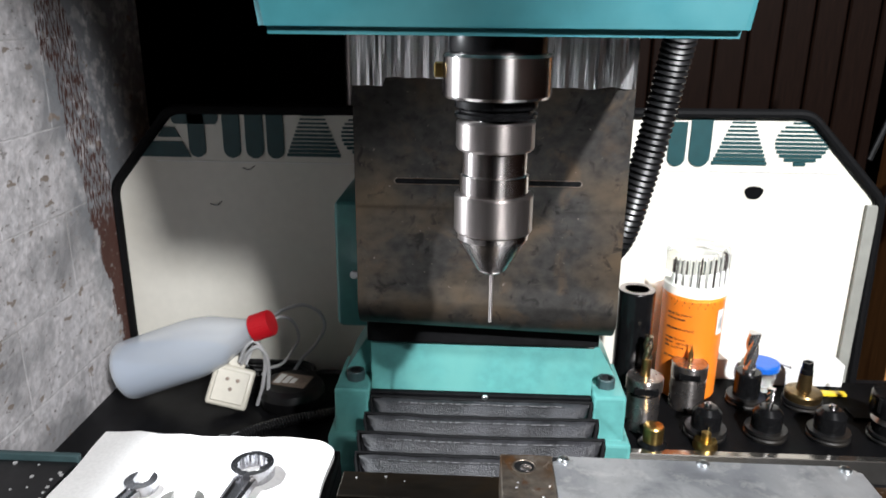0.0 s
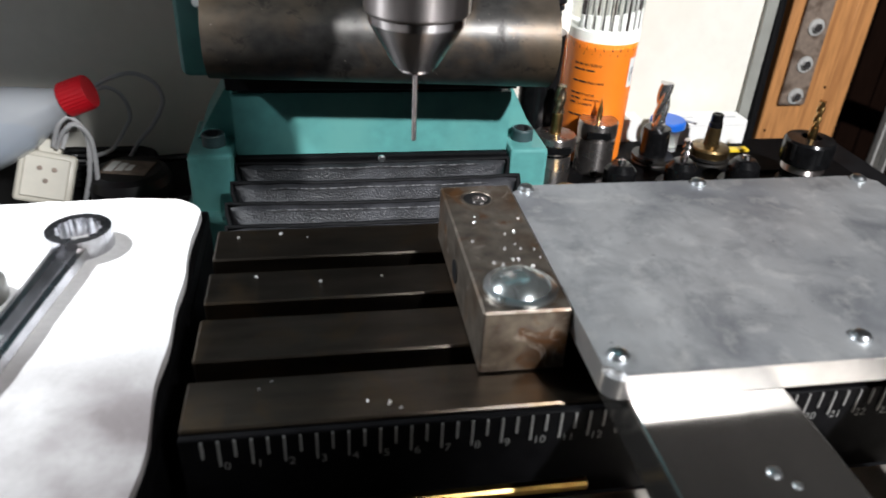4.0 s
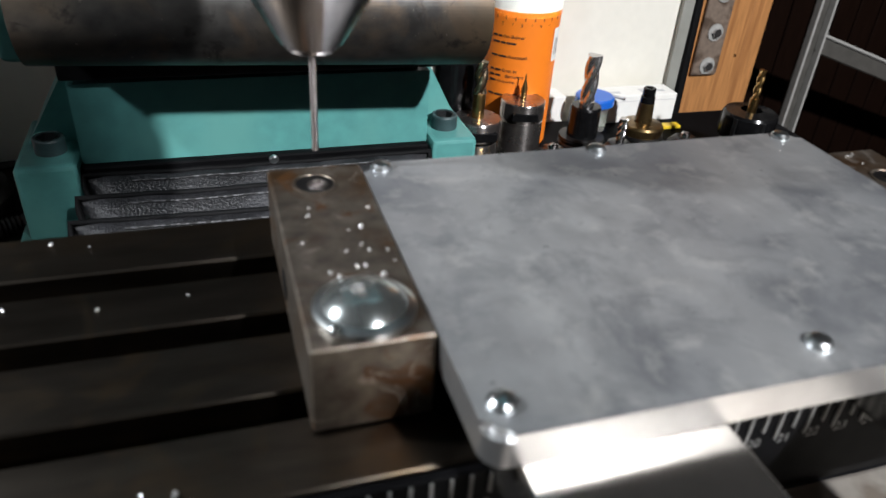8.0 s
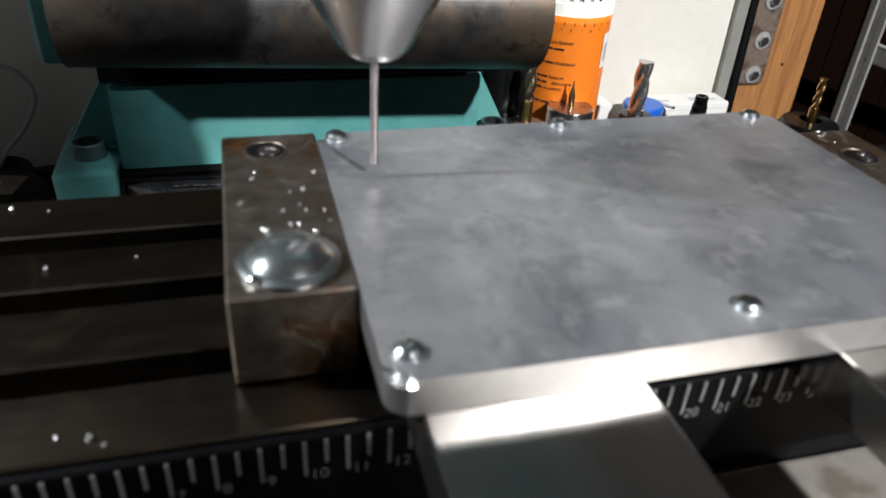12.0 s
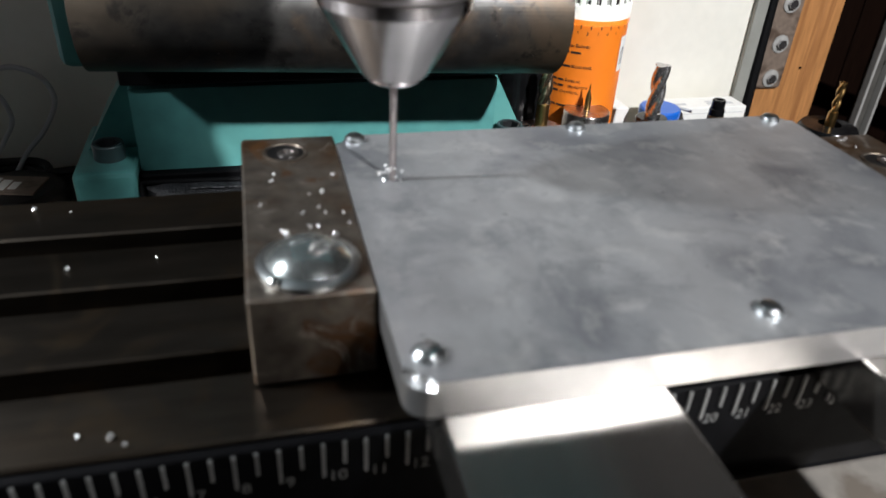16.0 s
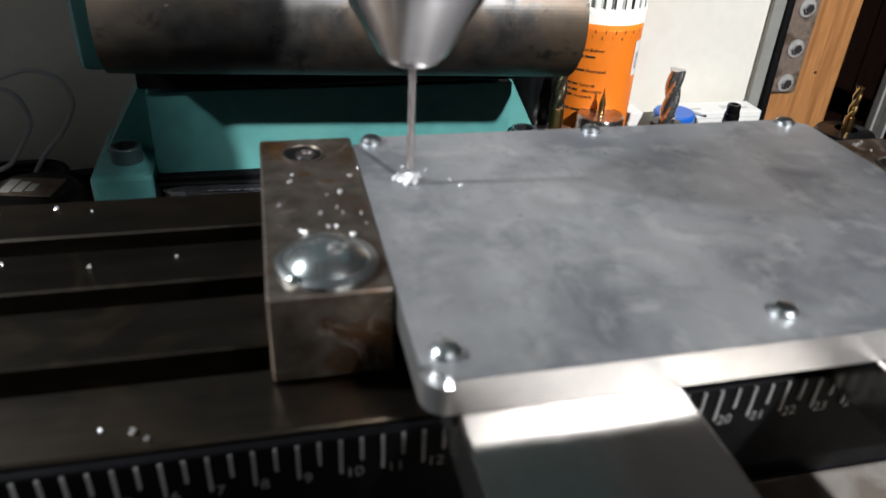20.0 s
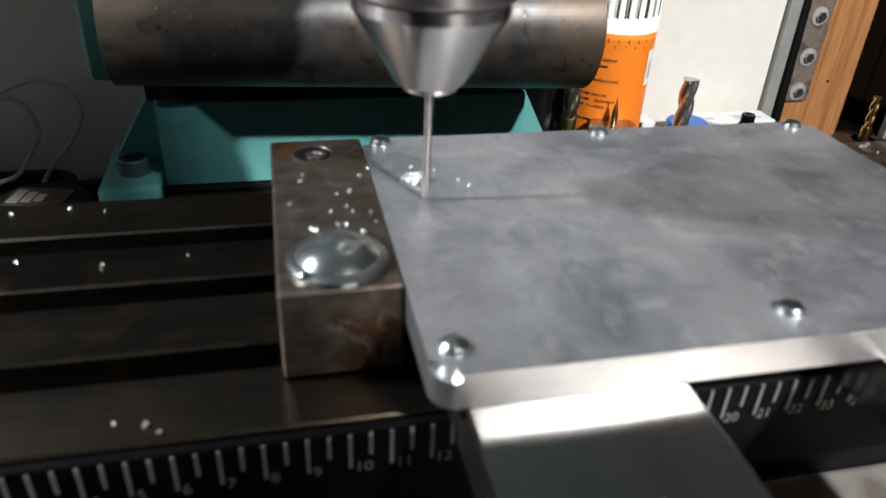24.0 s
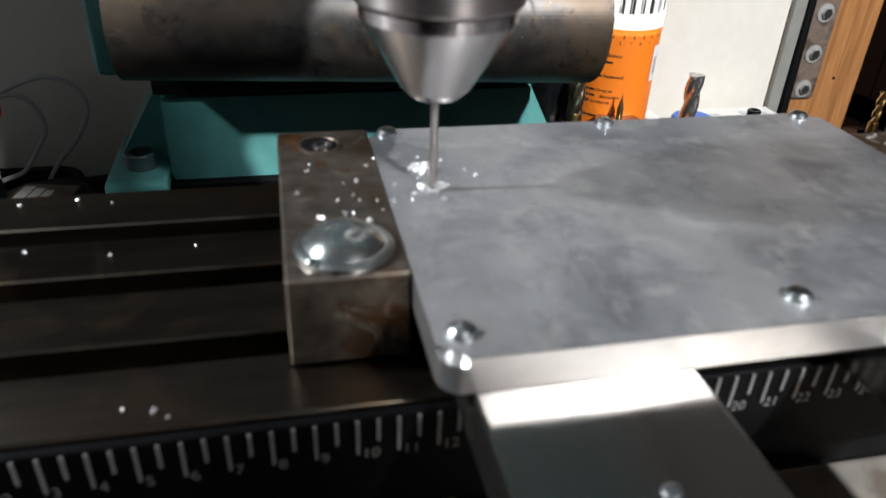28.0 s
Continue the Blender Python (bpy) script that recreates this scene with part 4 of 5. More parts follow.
tagged(part("specks", specks, CHIP, mat, smooth=0), kind="stuff")


# ---- tool rack with holders ----
rack = thing("tool_rack", (0, 0, 0), "black tool rack plate with a grey steel front edge", "rack")
part("plate", box_mesh((0.146, 0.252, -0.158), (0.52, 0.418, -0.150), 0.001, 1), BLACK_PAINT, rack)
part("front_edge", box_mesh((0.146, 0.2420, -0.1745), (0.52, 0.2518, -0.1475), 0.0008, 1), BAR_STEEL, rack)
part("base", box_mesh((0.15, 0.26, -0.1745), (0.515, 0.41, -0.1582)), BLACK_PAINT, rack)
RACK_Z = -0.1498


def helix_cutter(bm, r, z0, z1, flutes=2, turns=1.2, core=0.55, seg=28, n=36):
    rings = []
    for i in range(n + 1):
        z = z0 + (z1 - z0) * i / n
        tw = 2 * math.pi * turns * i / n
        ring = []
        for k in range(seg):
            a = 2 * math.pi * k / seg
            c = math.cos(flutes * (a - tw))
            ring.append(bm.verts.new((r * (core + (1 - core) * max(0.0, 0.5 + 0.5 * c) ** 0.45) * math.cos(a), r * (core + (1 - core) * max(0.0, 0.5 + 0.5 * c) ** 0.45) * math.sin(a), z)))
        rings.append(ring)
    for a, b in zip(rings, rings[1:]):
        for k in range(seg):
            bm.faces.new((a[k], a[(k + 1) % seg], b[(k + 1) % seg], b[k]))
    bm.faces.new(list(reversed(rings[0])))
    bm.faces.new(rings[-1])
    return bm


def holder(place, body, tool=None, tool_mat=CHROME, body_mat=BLACK_OXIDE, label="", flange=True):
    """A tool holder on the rack: flange, body turned from (radius, height) pairs above the rack, and a cutter."""
    t = thing("tool_holder", (*place, RACK_Z), label, "tool holder", "tool holders on the rack")
    if flange:
        part("flange", lathe_mesh([(0.016, 0), (0.0215, 0.0005), (0.0220, 0.003), (0.0205, 0.0045), (0.0205, 0.006), (0.0220, 0.0075), (0.0215, 0.010), (0.014, 0.0105)], 32), DARK_STEEL, t)
    part("body", lathe_mesh(body, 32), body_mat, t)
    if tool is not None:
        part("cutter", tool, tool_mat, t)
    return t


def cutter(r, z0, z1, shank_r=None, shank_z=None, flutes=2, turns=1.2):
    bm = bmesh.new()
    if shank_r:
        lathe(bm, [(shank_r, shank_z), (shank_r, z0 + 0.0005), (shank_r * 0.8, z0 + 0.001)], 24)
    return helix_cutter(bm, r, z0, z1, flutes, turns)


# back row: big end mill, oiled arbor, engraving point; front row: short collet holders
holder((0.305, 0.360), [(0.0145, 0.010), (0.0145, 0.038), (0.0135, 0.040), (0.007, 0.0405)], cutter(0.0074, 0.044, 0.0875, 0.0070, 0.038, 3, 0.62), CUTTER, label="black holder with a large bright end mill")
holder((0.368, 0.357), [(0.0200, 0.010), (0.0205, 0.014), (0.0205, 0.0175), (0.019, 0.0195), (0.0084, 0.0210), (0.0080, 0.024), (0.0072, 0.0405), (0.005, 0.041)], lathe_mesh([(0.0056, 0.0400), (0.0068, 0.0405), (0.0068, 0.0460), (0.0058, 0.0468), (0.0060, 0.0475), (0.0060, 0.0540), (0.0052, 0.0550), (0.0034, 0.0550), (0.0032, 0.0525), (0, 0.0525)], 24), BLACK_OXIDE, OILY_BRASS, "oily brown arbor with a black cap screw")
spk = holder((0.2345, 0.349), [(0.0195, 0.000), (0.0195, 0.036), (0.0185, 0.0365), (0.0185, 0.0375), (0.0198, 0.0385), (0.0200, 0.053), (0.0192, 0.054), (0.003, 0.0542)], lathe_mesh([(0.0027, 0.054), (0.0027, 0.0640), (0.0019, 0.0672), (0.0007, 0.0720), (0.0004, 0.0762), (0, 0.0770)], 16), GOLD_HSS, HOLDER_STEEL, "dark steel holder with a fine engraving point", flange=False)
# black block stands for the shaded recess of the notch
part("notch", box_mesh((-0.0115, -0.0206, 0.0400), (0.0115, -0.0162, 0.0470), 0.0006, 1, pose(0, 0, 0, 0, 0, -14)), BLACK_OXIDE, spk, "milled notch, its shade put in as a black block")
t1 = holder((0.1735, 0.300), [(0.0172, 0.000), (0.0172, 0.041), (0.016, 0.0415), (0.016, 0.044), (0.0185, 0.0445), (0.0195, 0.046), (0.0195, 0.059), (0.0185, 0.0605), (0.005, 0.0607)], cutter(0.0056, 0.0805, 0.1065, None, None, 2, 0.8), OILY_CUTTER, HOLDER_STEEL, "dark steel holder with a straw shanked slot drill", flange=False)
part("shank", lathe_mesh([(0.0050, 0.0600), (0.0050, 0.0790), (0.0044, 0.0808)], 20), GOLD_HSS, t1, "straw coloured shank")
part("groove", lathe_mesh([(0.0160, 0.0415), (0.0168, 0.042), (0.0168, 0.0435), (0.0160, 0.044)], 32), BLACK_OXIDE, t1)
# notch shade again drawn as a raised black block
part("notch", box_mesh((-0.0125, -0.0201, 0.0465), (0.0125, -0.0158, 0.0540), 0.0006, 1, pose(0, 0, 0, 0, 0, -6)), BLACK_OXIDE, t1, "milled notch, its shade put in as a black block")
for x, y, tall in ((0.2385, 0.287, False), (0.303, 0.290, True), (0.3685, 0.290, False)):
    holder((x, y), [(0.0155, 0.010), (0.0155, 0.026), (0.0150, 0.028), (0.0100, 0.0335), (0.0075, 0.0345), (0.0035, 0.0345)],
           cutter(0.0042, 0.038, 0.0555, 0.0036, 0.034, 3, 0.9) if tall else lathe_mesh([(0.0040, 0.0340), (0.0040, 0.0375), (0.0025, 0.0385), (0.0022, 0.036), (0, 0.036)], 16), CHROME, BLACK_OXIDE, "short black collet holder with a small bright cutter" if tall else "short black collet holder")
chuck_holder = holder((0.4320, 0.290), [(0.0190, 0.006), (0.0190, 0.026), (0.0182, 0.0265), (0.0182, 0.030), (0.0235, 0.0305), (0.0240, 0.032), (0.0240, 0.052), (0.0225, 0.0545), (0.0095, 0.0560), (0.0090, 0.052), (0.004, 0.052)], cutter(0.0036, 0.066, 0.0925, 0.0040, 0.052, 2, 1.3), GOLD_HSS, BLACK_OXIDE, "large black collet chuck with a gold slot drill")
part("thread", lathe_mesh([(0.0200, 0.022)] + [(0.0205 if k % 2 else 0.0198, 0.022 + 0.001 * k) for k in range(1, 9)] + [(0.0195, 0.0305)], 32), BRUSHED, chuck_holder)
for k in range(6):
    a = 2 * math.pi * k / 6 + 0.4
    part("notch", box_mesh((-0.002, -0.0008, 0.036), (0.002, 0.0012, 0.052), 0.0004, 1, pose(0.0236 * math.cos(a), 0.0236 * math.sin(a), 0, 0, 0, math.degrees(a) + 90)), DARK_STEEL, chuck_holder)

brass_plug = thing("brass_plug", (0.178, 0.262, RACK_Z), "brass plug standing in a black washer", "plug", "brass plugs")
part("collar", lathe_mesh([(0.0150, 0), (0.0150, 0.003), (0.0115, 0.006)], 28), BLACK_OXIDE, brass_plug)
part("plug", lathe_mesh([(0.0105, 0.004), (0.0105, 0.022), (0.0095, 0.0235), (0.006, 0.024)], 28), BRASS, brass_plug)
plug_b = thing("brass_plug", (0.2320, 0.262, RACK_Z), "small stepped brass plug in a black washer", "plug", "brass plugs")
part("collar", lathe_mesh([(0.0125, 0), (0.0125, 0.003), (0.0110, 0.009)], 28), BRASS, plug_b)
part("plug", lathe_mesh([(0.0048, 0.008), (0.0048, 0.017), (0.0035, 0.018)], 18), BRASS, plug_b)

# dark sleeve
sleeve = thing("steel_sleeve", (0.1645, 0.335, RACK_Z), "tall black sleeve with a bright bored end", "sleeve")
part("tube", lathe_mesh([(0.0195, 0), (0.0195, 0.1435), (0.0185, 0.145), (0.0130, 0.145), (0.0125, 0.143), (0.0125, 0.09), (0, 0.09)], 40), BLACK_OXIDE, sleeve)
part("bore_ring", lathe_mesh([(0.0188, 0.1452), (0.0188, 0.1458), (0.0128, 0.1458), (0.0128, 0.1452)], 40), BRUSHED, sleeve)
part("grub_screw", lathe_mesh([(0.003, 0), (0.003, 0.0025), (0.0018, 0.003)], 12, pose(0.008, -0.0175, 0.045, 90, 0, 20)), ZINC, sleeve)


# drill case: clear tube, orange label, white insert with drills
def make_case():
    t = thing("drill_case", (0.2430, 0.392, RACK_Z), "clear round drill case with an orange printed label, half full", "drill case")
    part("cup", lathe_mesh([(0.0335, 0.0), (0.0345, 0.002), (0.0345, 0.126)], 48), ORANGE, t, "orange label printed in black")
    part("insert", lathe_mesh([(0.0325, 0.125), (0.0340, 0.126), (0.0340, 0.136), (0.030, 0.138)], 40), PAPER, t, "white plastic insert")
    shell = lathe_mesh([(0.0352, 0.122), (0.0352, 0.174), (0.0335, 0.1775), (0.030, 0.1785), (0.0, 0.1785)], 48)
    cap = part("lid", shell, CLEAR, t, "clear plastic lid")
    cap.visible_shadow = False
    for k in range(26):
        a = radians(196 + 6 * k)
        high = 0.158 + 0.0004 * k + 0.003 * (k % 2)
        part("drill", lathe_mesh([(0.0012, 0.137), (0.0012, high + 0.006), (0, high + 0.007)], 8, pose(0.0275 * math.cos(a), 0.0275 * math.sin(a), 0)), PRINT if k % 5 == 1 else GREY_FRAME if k % 2 else CUTTER, t)
    for k in range(9):
        a = radians(205 + 15 * k)
        part("rib", box_mesh((-0.0022, -0.001, 0.136), (0.0022, 0.001, 0.150 + 0.001 * k), 0.0004, 1, pose(0.0312 * math.cos(a), 0.0312 * math.sin(a), 0, 0, 0, math.degrees(a) + 90)), PAPER, t)
    def on_label(a_deg, w, h, z, mat, name):
        bm = bmesh.new()
        n = max(2, int(w / 0.0016))
        top, low = [], []
        for i in range(n + 1):
            a = radians(a_deg) + (i / n - 0.5) * w / 0.0345
            for row, zz in ((top, z + h / 2), (low, z - h / 2)):
                row.append(bm.verts.new((0.0348 * math.cos(a), 0.0348 * math.sin(a), zz)))
        for i in range(n):
            bm.faces.new((low[i], low[i + 1], top[i + 1], top[i]))
        part(name, bm, mat, t)
    for k in range(10):
        on_label(196 + 14 * k, 0.0008, 0.0030, 0.1205, PRINT, "graduation")
    def words(text, a_deg, z, size):
        """A line of print that follows the round label, from the angle a_deg on."""
        curve = bpy.data.curves.new("print_line", "FONT")
        curve.body, curve.size = text, size
        source = bpy.data.objects.new("print_line", curve)
        me = bpy.data.meshes.new_from_object(source)
        bpy.data.objects.remove(source)
        for v in me.vertices:
            a = radians(a_deg) + v.co.x / 0.0345
            v.co = (0.0349 * math.cos(a), 0.0349 * math.sin(a), z + v.co.y)
        me.materials.append(PRINT)
        ob = new("print_line", me)
        ob.parent = t

    def bars(widths, a, z):
        for w in widths:
            on_label(a + math.degrees(w / 2 / 0.0345), w, 0.0017, z, PRINT, "print_line")
            a += math.degrees((w + 0.0012) / 0.0345)

    bars((0.0042, 0.0035), 206, 0.1045)
    words("den Bohrer", 222, 0.1035, 0.0042)
    bars((0.0070, 0.0042, 0.0085), 206, 0.0990)
    bars((0.0060, 0.0075), 206, 0.0870)
    words("illustrated.", 232, 0.0860, 0.0042)
    bars((0.0040, 0.0052), 206, 0.0745)
    words("foret et", 226, 0.0735, 0.0042)
    bars((0.0046, 0.0050), 206, 0.0695)
    words("demontre", 231, 0.0685, 0.0042)
    bars((0.0064,), 206, 0.0645)
    words("ci-contre.", 220, 0.0635, 0.0042)
    bars((0.0055, 0.0085, 0.0070), 206, 0.0520)
    for a_deg in (232, 260, 288):
        words("5", a_deg + 1.5, 0.1150, 0.0026)
    for a_deg, mark in ((218, "2"), (246, "3"), (274, "4")):
        a = radians(a_deg)
        out = Vector((math.cos(a), math.sin(a), 0))
        m = Matrix((( -out.y, 0, out.x, 0.0349 * out.x), (out.x, 0, out.y, 0.0349 * out.y), (0, 1, 0, 0.1140), (0, 0, 0, 1)))
        number_on(t, mark, 0.0040, m, PRINT)
    on_label(316, 0.0125, 0.030, 0.0965, PAPER, "bar_label")
    for k in range(7):
        on_label(310.5 + 1.9 * k, 0.0006 if k % 2 else 0.0003, 0.015, 0.0945, PRINT, "bar")
    return t


make_case()

blue_pot = thing("sample_pot", (0.335, 0.398, RACK_Z), "small clear pot with a blue lid", "pot")
part("pot", lathe_mesh([(0.0150, 0), (0.0150, 0.026), (0.0145, 0.027)], 28), CLEAR, blue_pot)
part("lid", lathe_mesh([(0.0195, 0.0262), (0.0195, 0.0325), (0.018, 0.0342), (0.005, 0.0344)], 32), BLUE, blue_pot)
carton = thing("carton", (0.3850, 0.4180, RACK_Z), "small white printed carton", "box")
part("box", box_mesh((-0.050, -0.014, 0), (0.050, 0.014, 0.0285), 0.0006, 1), PAPER, carton)
for k, (x0, x1) in enumerate(((-0.036, -0.012), (0.012, 0.020), (0.024, 0.040))):
    part("print_bar", box_mesh((x0, -0.006, 0.0285), (x1, -0.001 + 0.004 * (k % 2), 0.0288)), GREY_CABLE, carton)
part("seam", box_mesh((-0.050, -0.0144, 0.0225), (0.050, -0.0141, 0.0230)), GREY_CABLE, carton, "dark seam under the lid flap")
stick = thing("plastic_stick", (0.355, 0.406, RACK_Z + 0.0302), "thin pale plastic stick lying across the carton", "stick")
part("rod", lathe_mesh([(0.0013, -0.018), (0.0016, -0.0175), (0.0016, 0.0175), (0.0013, 0.018)], 10, pose(0, 0, 0, 90, 0, 38)), GREY_CABLE, stick)
yellow_strip = thing("yellow_strip", (0.4160, 0.384, RACK_Z), "flat yellow plastic strip", "strip")
part("strip", box_mesh((-0.014, -0.005, 0), (0.014, 0.005, 0.0035), 0.001), YELLOW, yellow_strip)
dish = thing("black_tray", (0.425, 0.338, RACK_Z), "flat black plastic tray behind the holders", "tray")
part("tray", box_mesh((-0.012, -0.012, 0.0), (0.055, 0.012, 0.0035), 0.001), BLACK_PAINT, dish)
white_box = thing("white_box", (0.2850, 0.432, FLOOR_Z), "plain white box leaning at the panel foot", "box")
part("box", box_mesh((-0.030, -0.012, 0.0), (0.030, 0.012, 0.05), 0.0006, 1), PAPER, white_box)


# ---- bottle, socket, puck and cables on the tray, at the panel's foot ----
def make_bottle():
    t = thing("wash_bottle", (-0.418, 0.352, FLOOR_Z + 0.0345), "translucent milky plastic bottle with red screw cap, lying tilted", "bottle")
    t.matrix_basis = pose(-0.421, 0.352, FLOOR_Z + 0.043, 0, 90 - 21, 0)
    body = [(0.0, 0.001), (0.028, 0.0), (0.0345, 0.004), (0.0355, 0.010), (0.0355, 0.085), (0.0345, 0.100), (0.030, 0.122), (0.022, 0.142), (0.0150, 0.158), (0.0125, 0.166), (0.0125, 0.172)]
    part("body", lathe_mesh(body, 48), MILKY, t)
    level = lathe_mesh([(0.0, 0.003), (0.026, 0.003), (0.0325, 0.006), (0.0335, 0.012), (0.0335, 0.085), (0.0325, 0.100), (0.028, 0.121), (0.0, 0.130)], 40)
    cut = pose(0, 0, 0, 0, -69, 0)
    gone = bmesh.ops.bisect_plane(level, geom=level.verts[:] + level.edges[:] + level.faces[:], plane_co=(-0.006, 0, 0.06), plane_no=cut.to_3x3() @ Vector((0, 0, 1)), clear_outer=True)
    bmesh.ops.edgeloop_fill(level, edges=[e for e in gone["geom_cut"] if isinstance(e, bmesh.types.BMEdge)])
    part("liquid", level, COOLANT, t, "pale bluish liquid in the lower half")
    cap = bmesh.new()
    seg = 60
    prof = [(0.0145, 0.168), (0.0155, 0.169), (0.0155, 0.190), (0.0145, 0.192), (0.0, 0.192)]
    lathe(cap, prof, seg)
    for i, v in enumerate(cap.verts):
        if 0.1685 < v.co.z < 0.1905 and i % 2:
            v.co.x *= 0.965
            v.co.y *= 0.965
    part("cap", cap, RED, t)
    return t


make_bottle()

bottle_rest = thing("coiled_cable", (-0.268, 0.408, FLOOR_Z), "coils of black and grey cable under the bottle", "cable")
for k in range(4):
    pts = [(0.045 * math.cos(a) * (1 + 0.1 * k % 3), 0.026 * math.sin(a), 0.004 + 0.006 * k + 0.002 * math.sin(3 * a)) for a in [2 * math.pi * i / 14 + k for i in range(15)]]
    part("coil", pipe(bmesh.new(), smooth_line(pts, 5), 0.0034, 8), RUBBER, bottle_rest)


def cable(points, r, mat, label, n=8):
    t = finish("cable", pipe(bmesh.new(), smooth_line(points, 8), r, n), mat)
    return tagged(t, label, "cable", "loose cables")


cable([(-0.283, 0.352, -0.115), (-0.272, 0.345, -0.092), (-0.262, 0.348, -0.086), (-0.252, 0.350, -0.105), (-0.256, 0.350, -0.140), (-0.266, 0.352, -0.171)], 0.0022, GREY_CABLE, "thin grey cable looping from the socket")
cable([(-0.280, 0.350, -0.116), (-0.266, 0.342, -0.095), (-0.256, 0.344, -0.092), (-0.248, 0.348, -0.112), (-0.253, 0.352, -0.171)], 0.0022, GREY_CABLE, "thin grey cable looping from the socket")
cable([(-0.276, 0.352, -0.118), (-0.264, 0.380, -0.085), (-0.249, 0.400, -0.078), (-0.236, 0.400, -0.078), (-0.227, 0.400, -0.088), (-0.224, 0.400, -0.105), (-0.232, 0.400, -0.120), (-0.247, 0.400, -0.140), (-0.268, 0.400, -0.150), (-0.28, 0.39, -0.172)], 0.0019, GREY_CABLE, "thin grey cable looping over the coil")
cable([(-0.268, 0.405, -0.092), (-0.257, 0.425, -0.083), (-0.238, 0.425, -0.074), (-0.221, 0.425, -0.071), (-0.204, 0.425, -0.079), (-0.197, 0.425, -0.093), (-0.199, 0.425, -0.106), (-0.211, 0.425, -0.126), (-0.228, 0.425, -0.145), (-0.245, 0.422, -0.172)], 0.0021, GREY_CABLE, "pale tube bowing up to the panel")
cable([(-0.33, 0.39, -0.171), (-0.28, 0.40, -0.165), (-0.22, 0.405, -0.155), (-0.16, 0.395, -0.150), (-0.142, 0.30, -0.140)], 0.0036, RUBBER, "black mains lead behind the coil")

sock = thing("trailing_socket", (-0.2925, 0.350, FLOOR_Z), "ivory trailing socket block with three pin holes", "socket")
sock.matrix_basis = pose(-0.2935, 0.345, FLOOR_Z + 0.0315, 62, 17, 8)
part("block", box_mesh((-0.024, -0.024, -0.013), (0.024, 0.024, 0.009), 0.004, 3), IVORY, sock)
part("face", box_mesh((-0.019, -0.019, 0.0085), (0.019, 0.019, 0.0112), 0.0012, 1), IVORY, sock)
part("neck", box_mesh((-0.010, 0.022, -0.007), (0.010, 0.036, 0.006), 0.002), IVORY, sock)
for x, y in ((-0.0055, 0.008), (0.0065, 0.008), (0.0005, -0.003)):
    part("pin_hole", lathe_mesh([(0.0023, 0.0108), (0.0023, 0.0116), (0.0012, 0.0117)], 14, pose(x, y, 0)), DULL_PLATE, sock)

puck = thing("power_brick", (-0.2270, 0.370, FLOOR_Z), "round black power adaptor with a printed label", "adaptor")
part("body", lathe_mesh([(0.034, 0.0), (0.038, 0.003), (0.039, 0.016), (0.036, 0.024), (0.030, 0.0275), (0.0, 0.029)], 40), RUBBER, puck)
part("label", box_mesh((-0.022, -0.015, 0.0282), (0.022, 0.015, 0.0296), 0.0003, 1, pose(0, 0, 0, 0, 0, -12)), DULL_PLATE, puck, "grey printed label")
for k, (x0, x1) in enumerate(((-0.019, -0.011), (-0.009, -0.002), (0.000, 0.006))):
    part("print_bar", box_mesh((x0, -0.012 + 0.002 * k, 0.0296), (x1, 0.010 - 0.003 * k, 0.0300), 0.0, 1, pose(0, 0, 0, 0, 0, -12)), PAPER, puck)

conduit = thing("flexible_conduit", (0, 0, 0), "thin black corrugated conduit with a frayed steel end", "conduit")
part("hose", corrugated(bmesh.new(), [(-0.268, 0.262, -0.1645), (-0.250, 0.285, -0.1655), (-0.215, 0.312, -0.1665), (-0.175, 0.330, -0.1665), (-0.150, 0.335, -0.166)], 0.0075, 0.0034, 0.2, 16), RUBBER, conduit)
frayed = bmesh.new()
rng = random.Random(3)
for k in range(14):
    a = (-0.268 + rng.uniform(-0.002, 0.002), 0.262 + rng.uniform(-0.002, 0.002), -0.163)
    b = (a[0] + rng.uniform(-0.02, 0.012), a[1] - rng.uniform(0.0, 0.018), a[2] + rng.uniform(-0.009, 0.016))
    pipe(frayed, [Vector(a), Vector(a).lerp(Vector(b), 0.5) + Vector((0, 0, 0.003)), Vector(b)], 0.0009, 5)
part("frayed_end", frayed, ZINC, conduit, "frayed steel braid")


# ---- timber post, bracket and frame beyond the panel ----
post = thing("timber_post", (0, 0, 0), "orange pine post with a dark grey angle bracket", "post")
part("timber", box_mesh((0.722, 0.80, -0.9), (0.838, 0.95, 0.42), 0.003), PINE, post)
part("batten", box_mesh((0.8385, 0.804, -0.9), (0.877, 0.95, 0.42), 0.004), PINE, post)
plate_m = box_mesh((0.742, 0.792, -0.252), (0.792, 0.7985, 0.12), 0.004, 2)
part("bracket", plate_m, DULL_PLATE, post, "worn steel fixing plate")
for z in (-0.2465 + 0.012, -0.1790, -0.117, -0.05):
    part("washer", lathe_mesh([(0.0140, 0), (0.0140, 0.002), (0.009, 0.0025)], 28, pose(0.768, 0.792, z, 90)), GREY_FRAME, post)
    part("bolt_head", hex_head(bmesh.new(), 0.0078, 0.006, pose(0.768, 0.7895, z, 90, 12 * (z * 50 % 3))), CUTTER, post)
for k, (x, z) in enumerate(((0.826, -0.222), (0.735, -0.30))):
    part("knot", lathe_mesh([(0.0, 0.0), (0.0026, 0.0), (0.0022, 0.0006)], 12, pose(x, 0.8, z, 90)), DARK_WOOD, post)
part("upper_plate", box_mesh((0.70, 0.785, -0.045), (0.92, 0.7995, 0.06), 0.003), DARK_STEEL, post, "dark flat plate across the post")
cab = thing("metal_frame", (0, 0, 0), "grey steel angle frame in the dark", "frame")
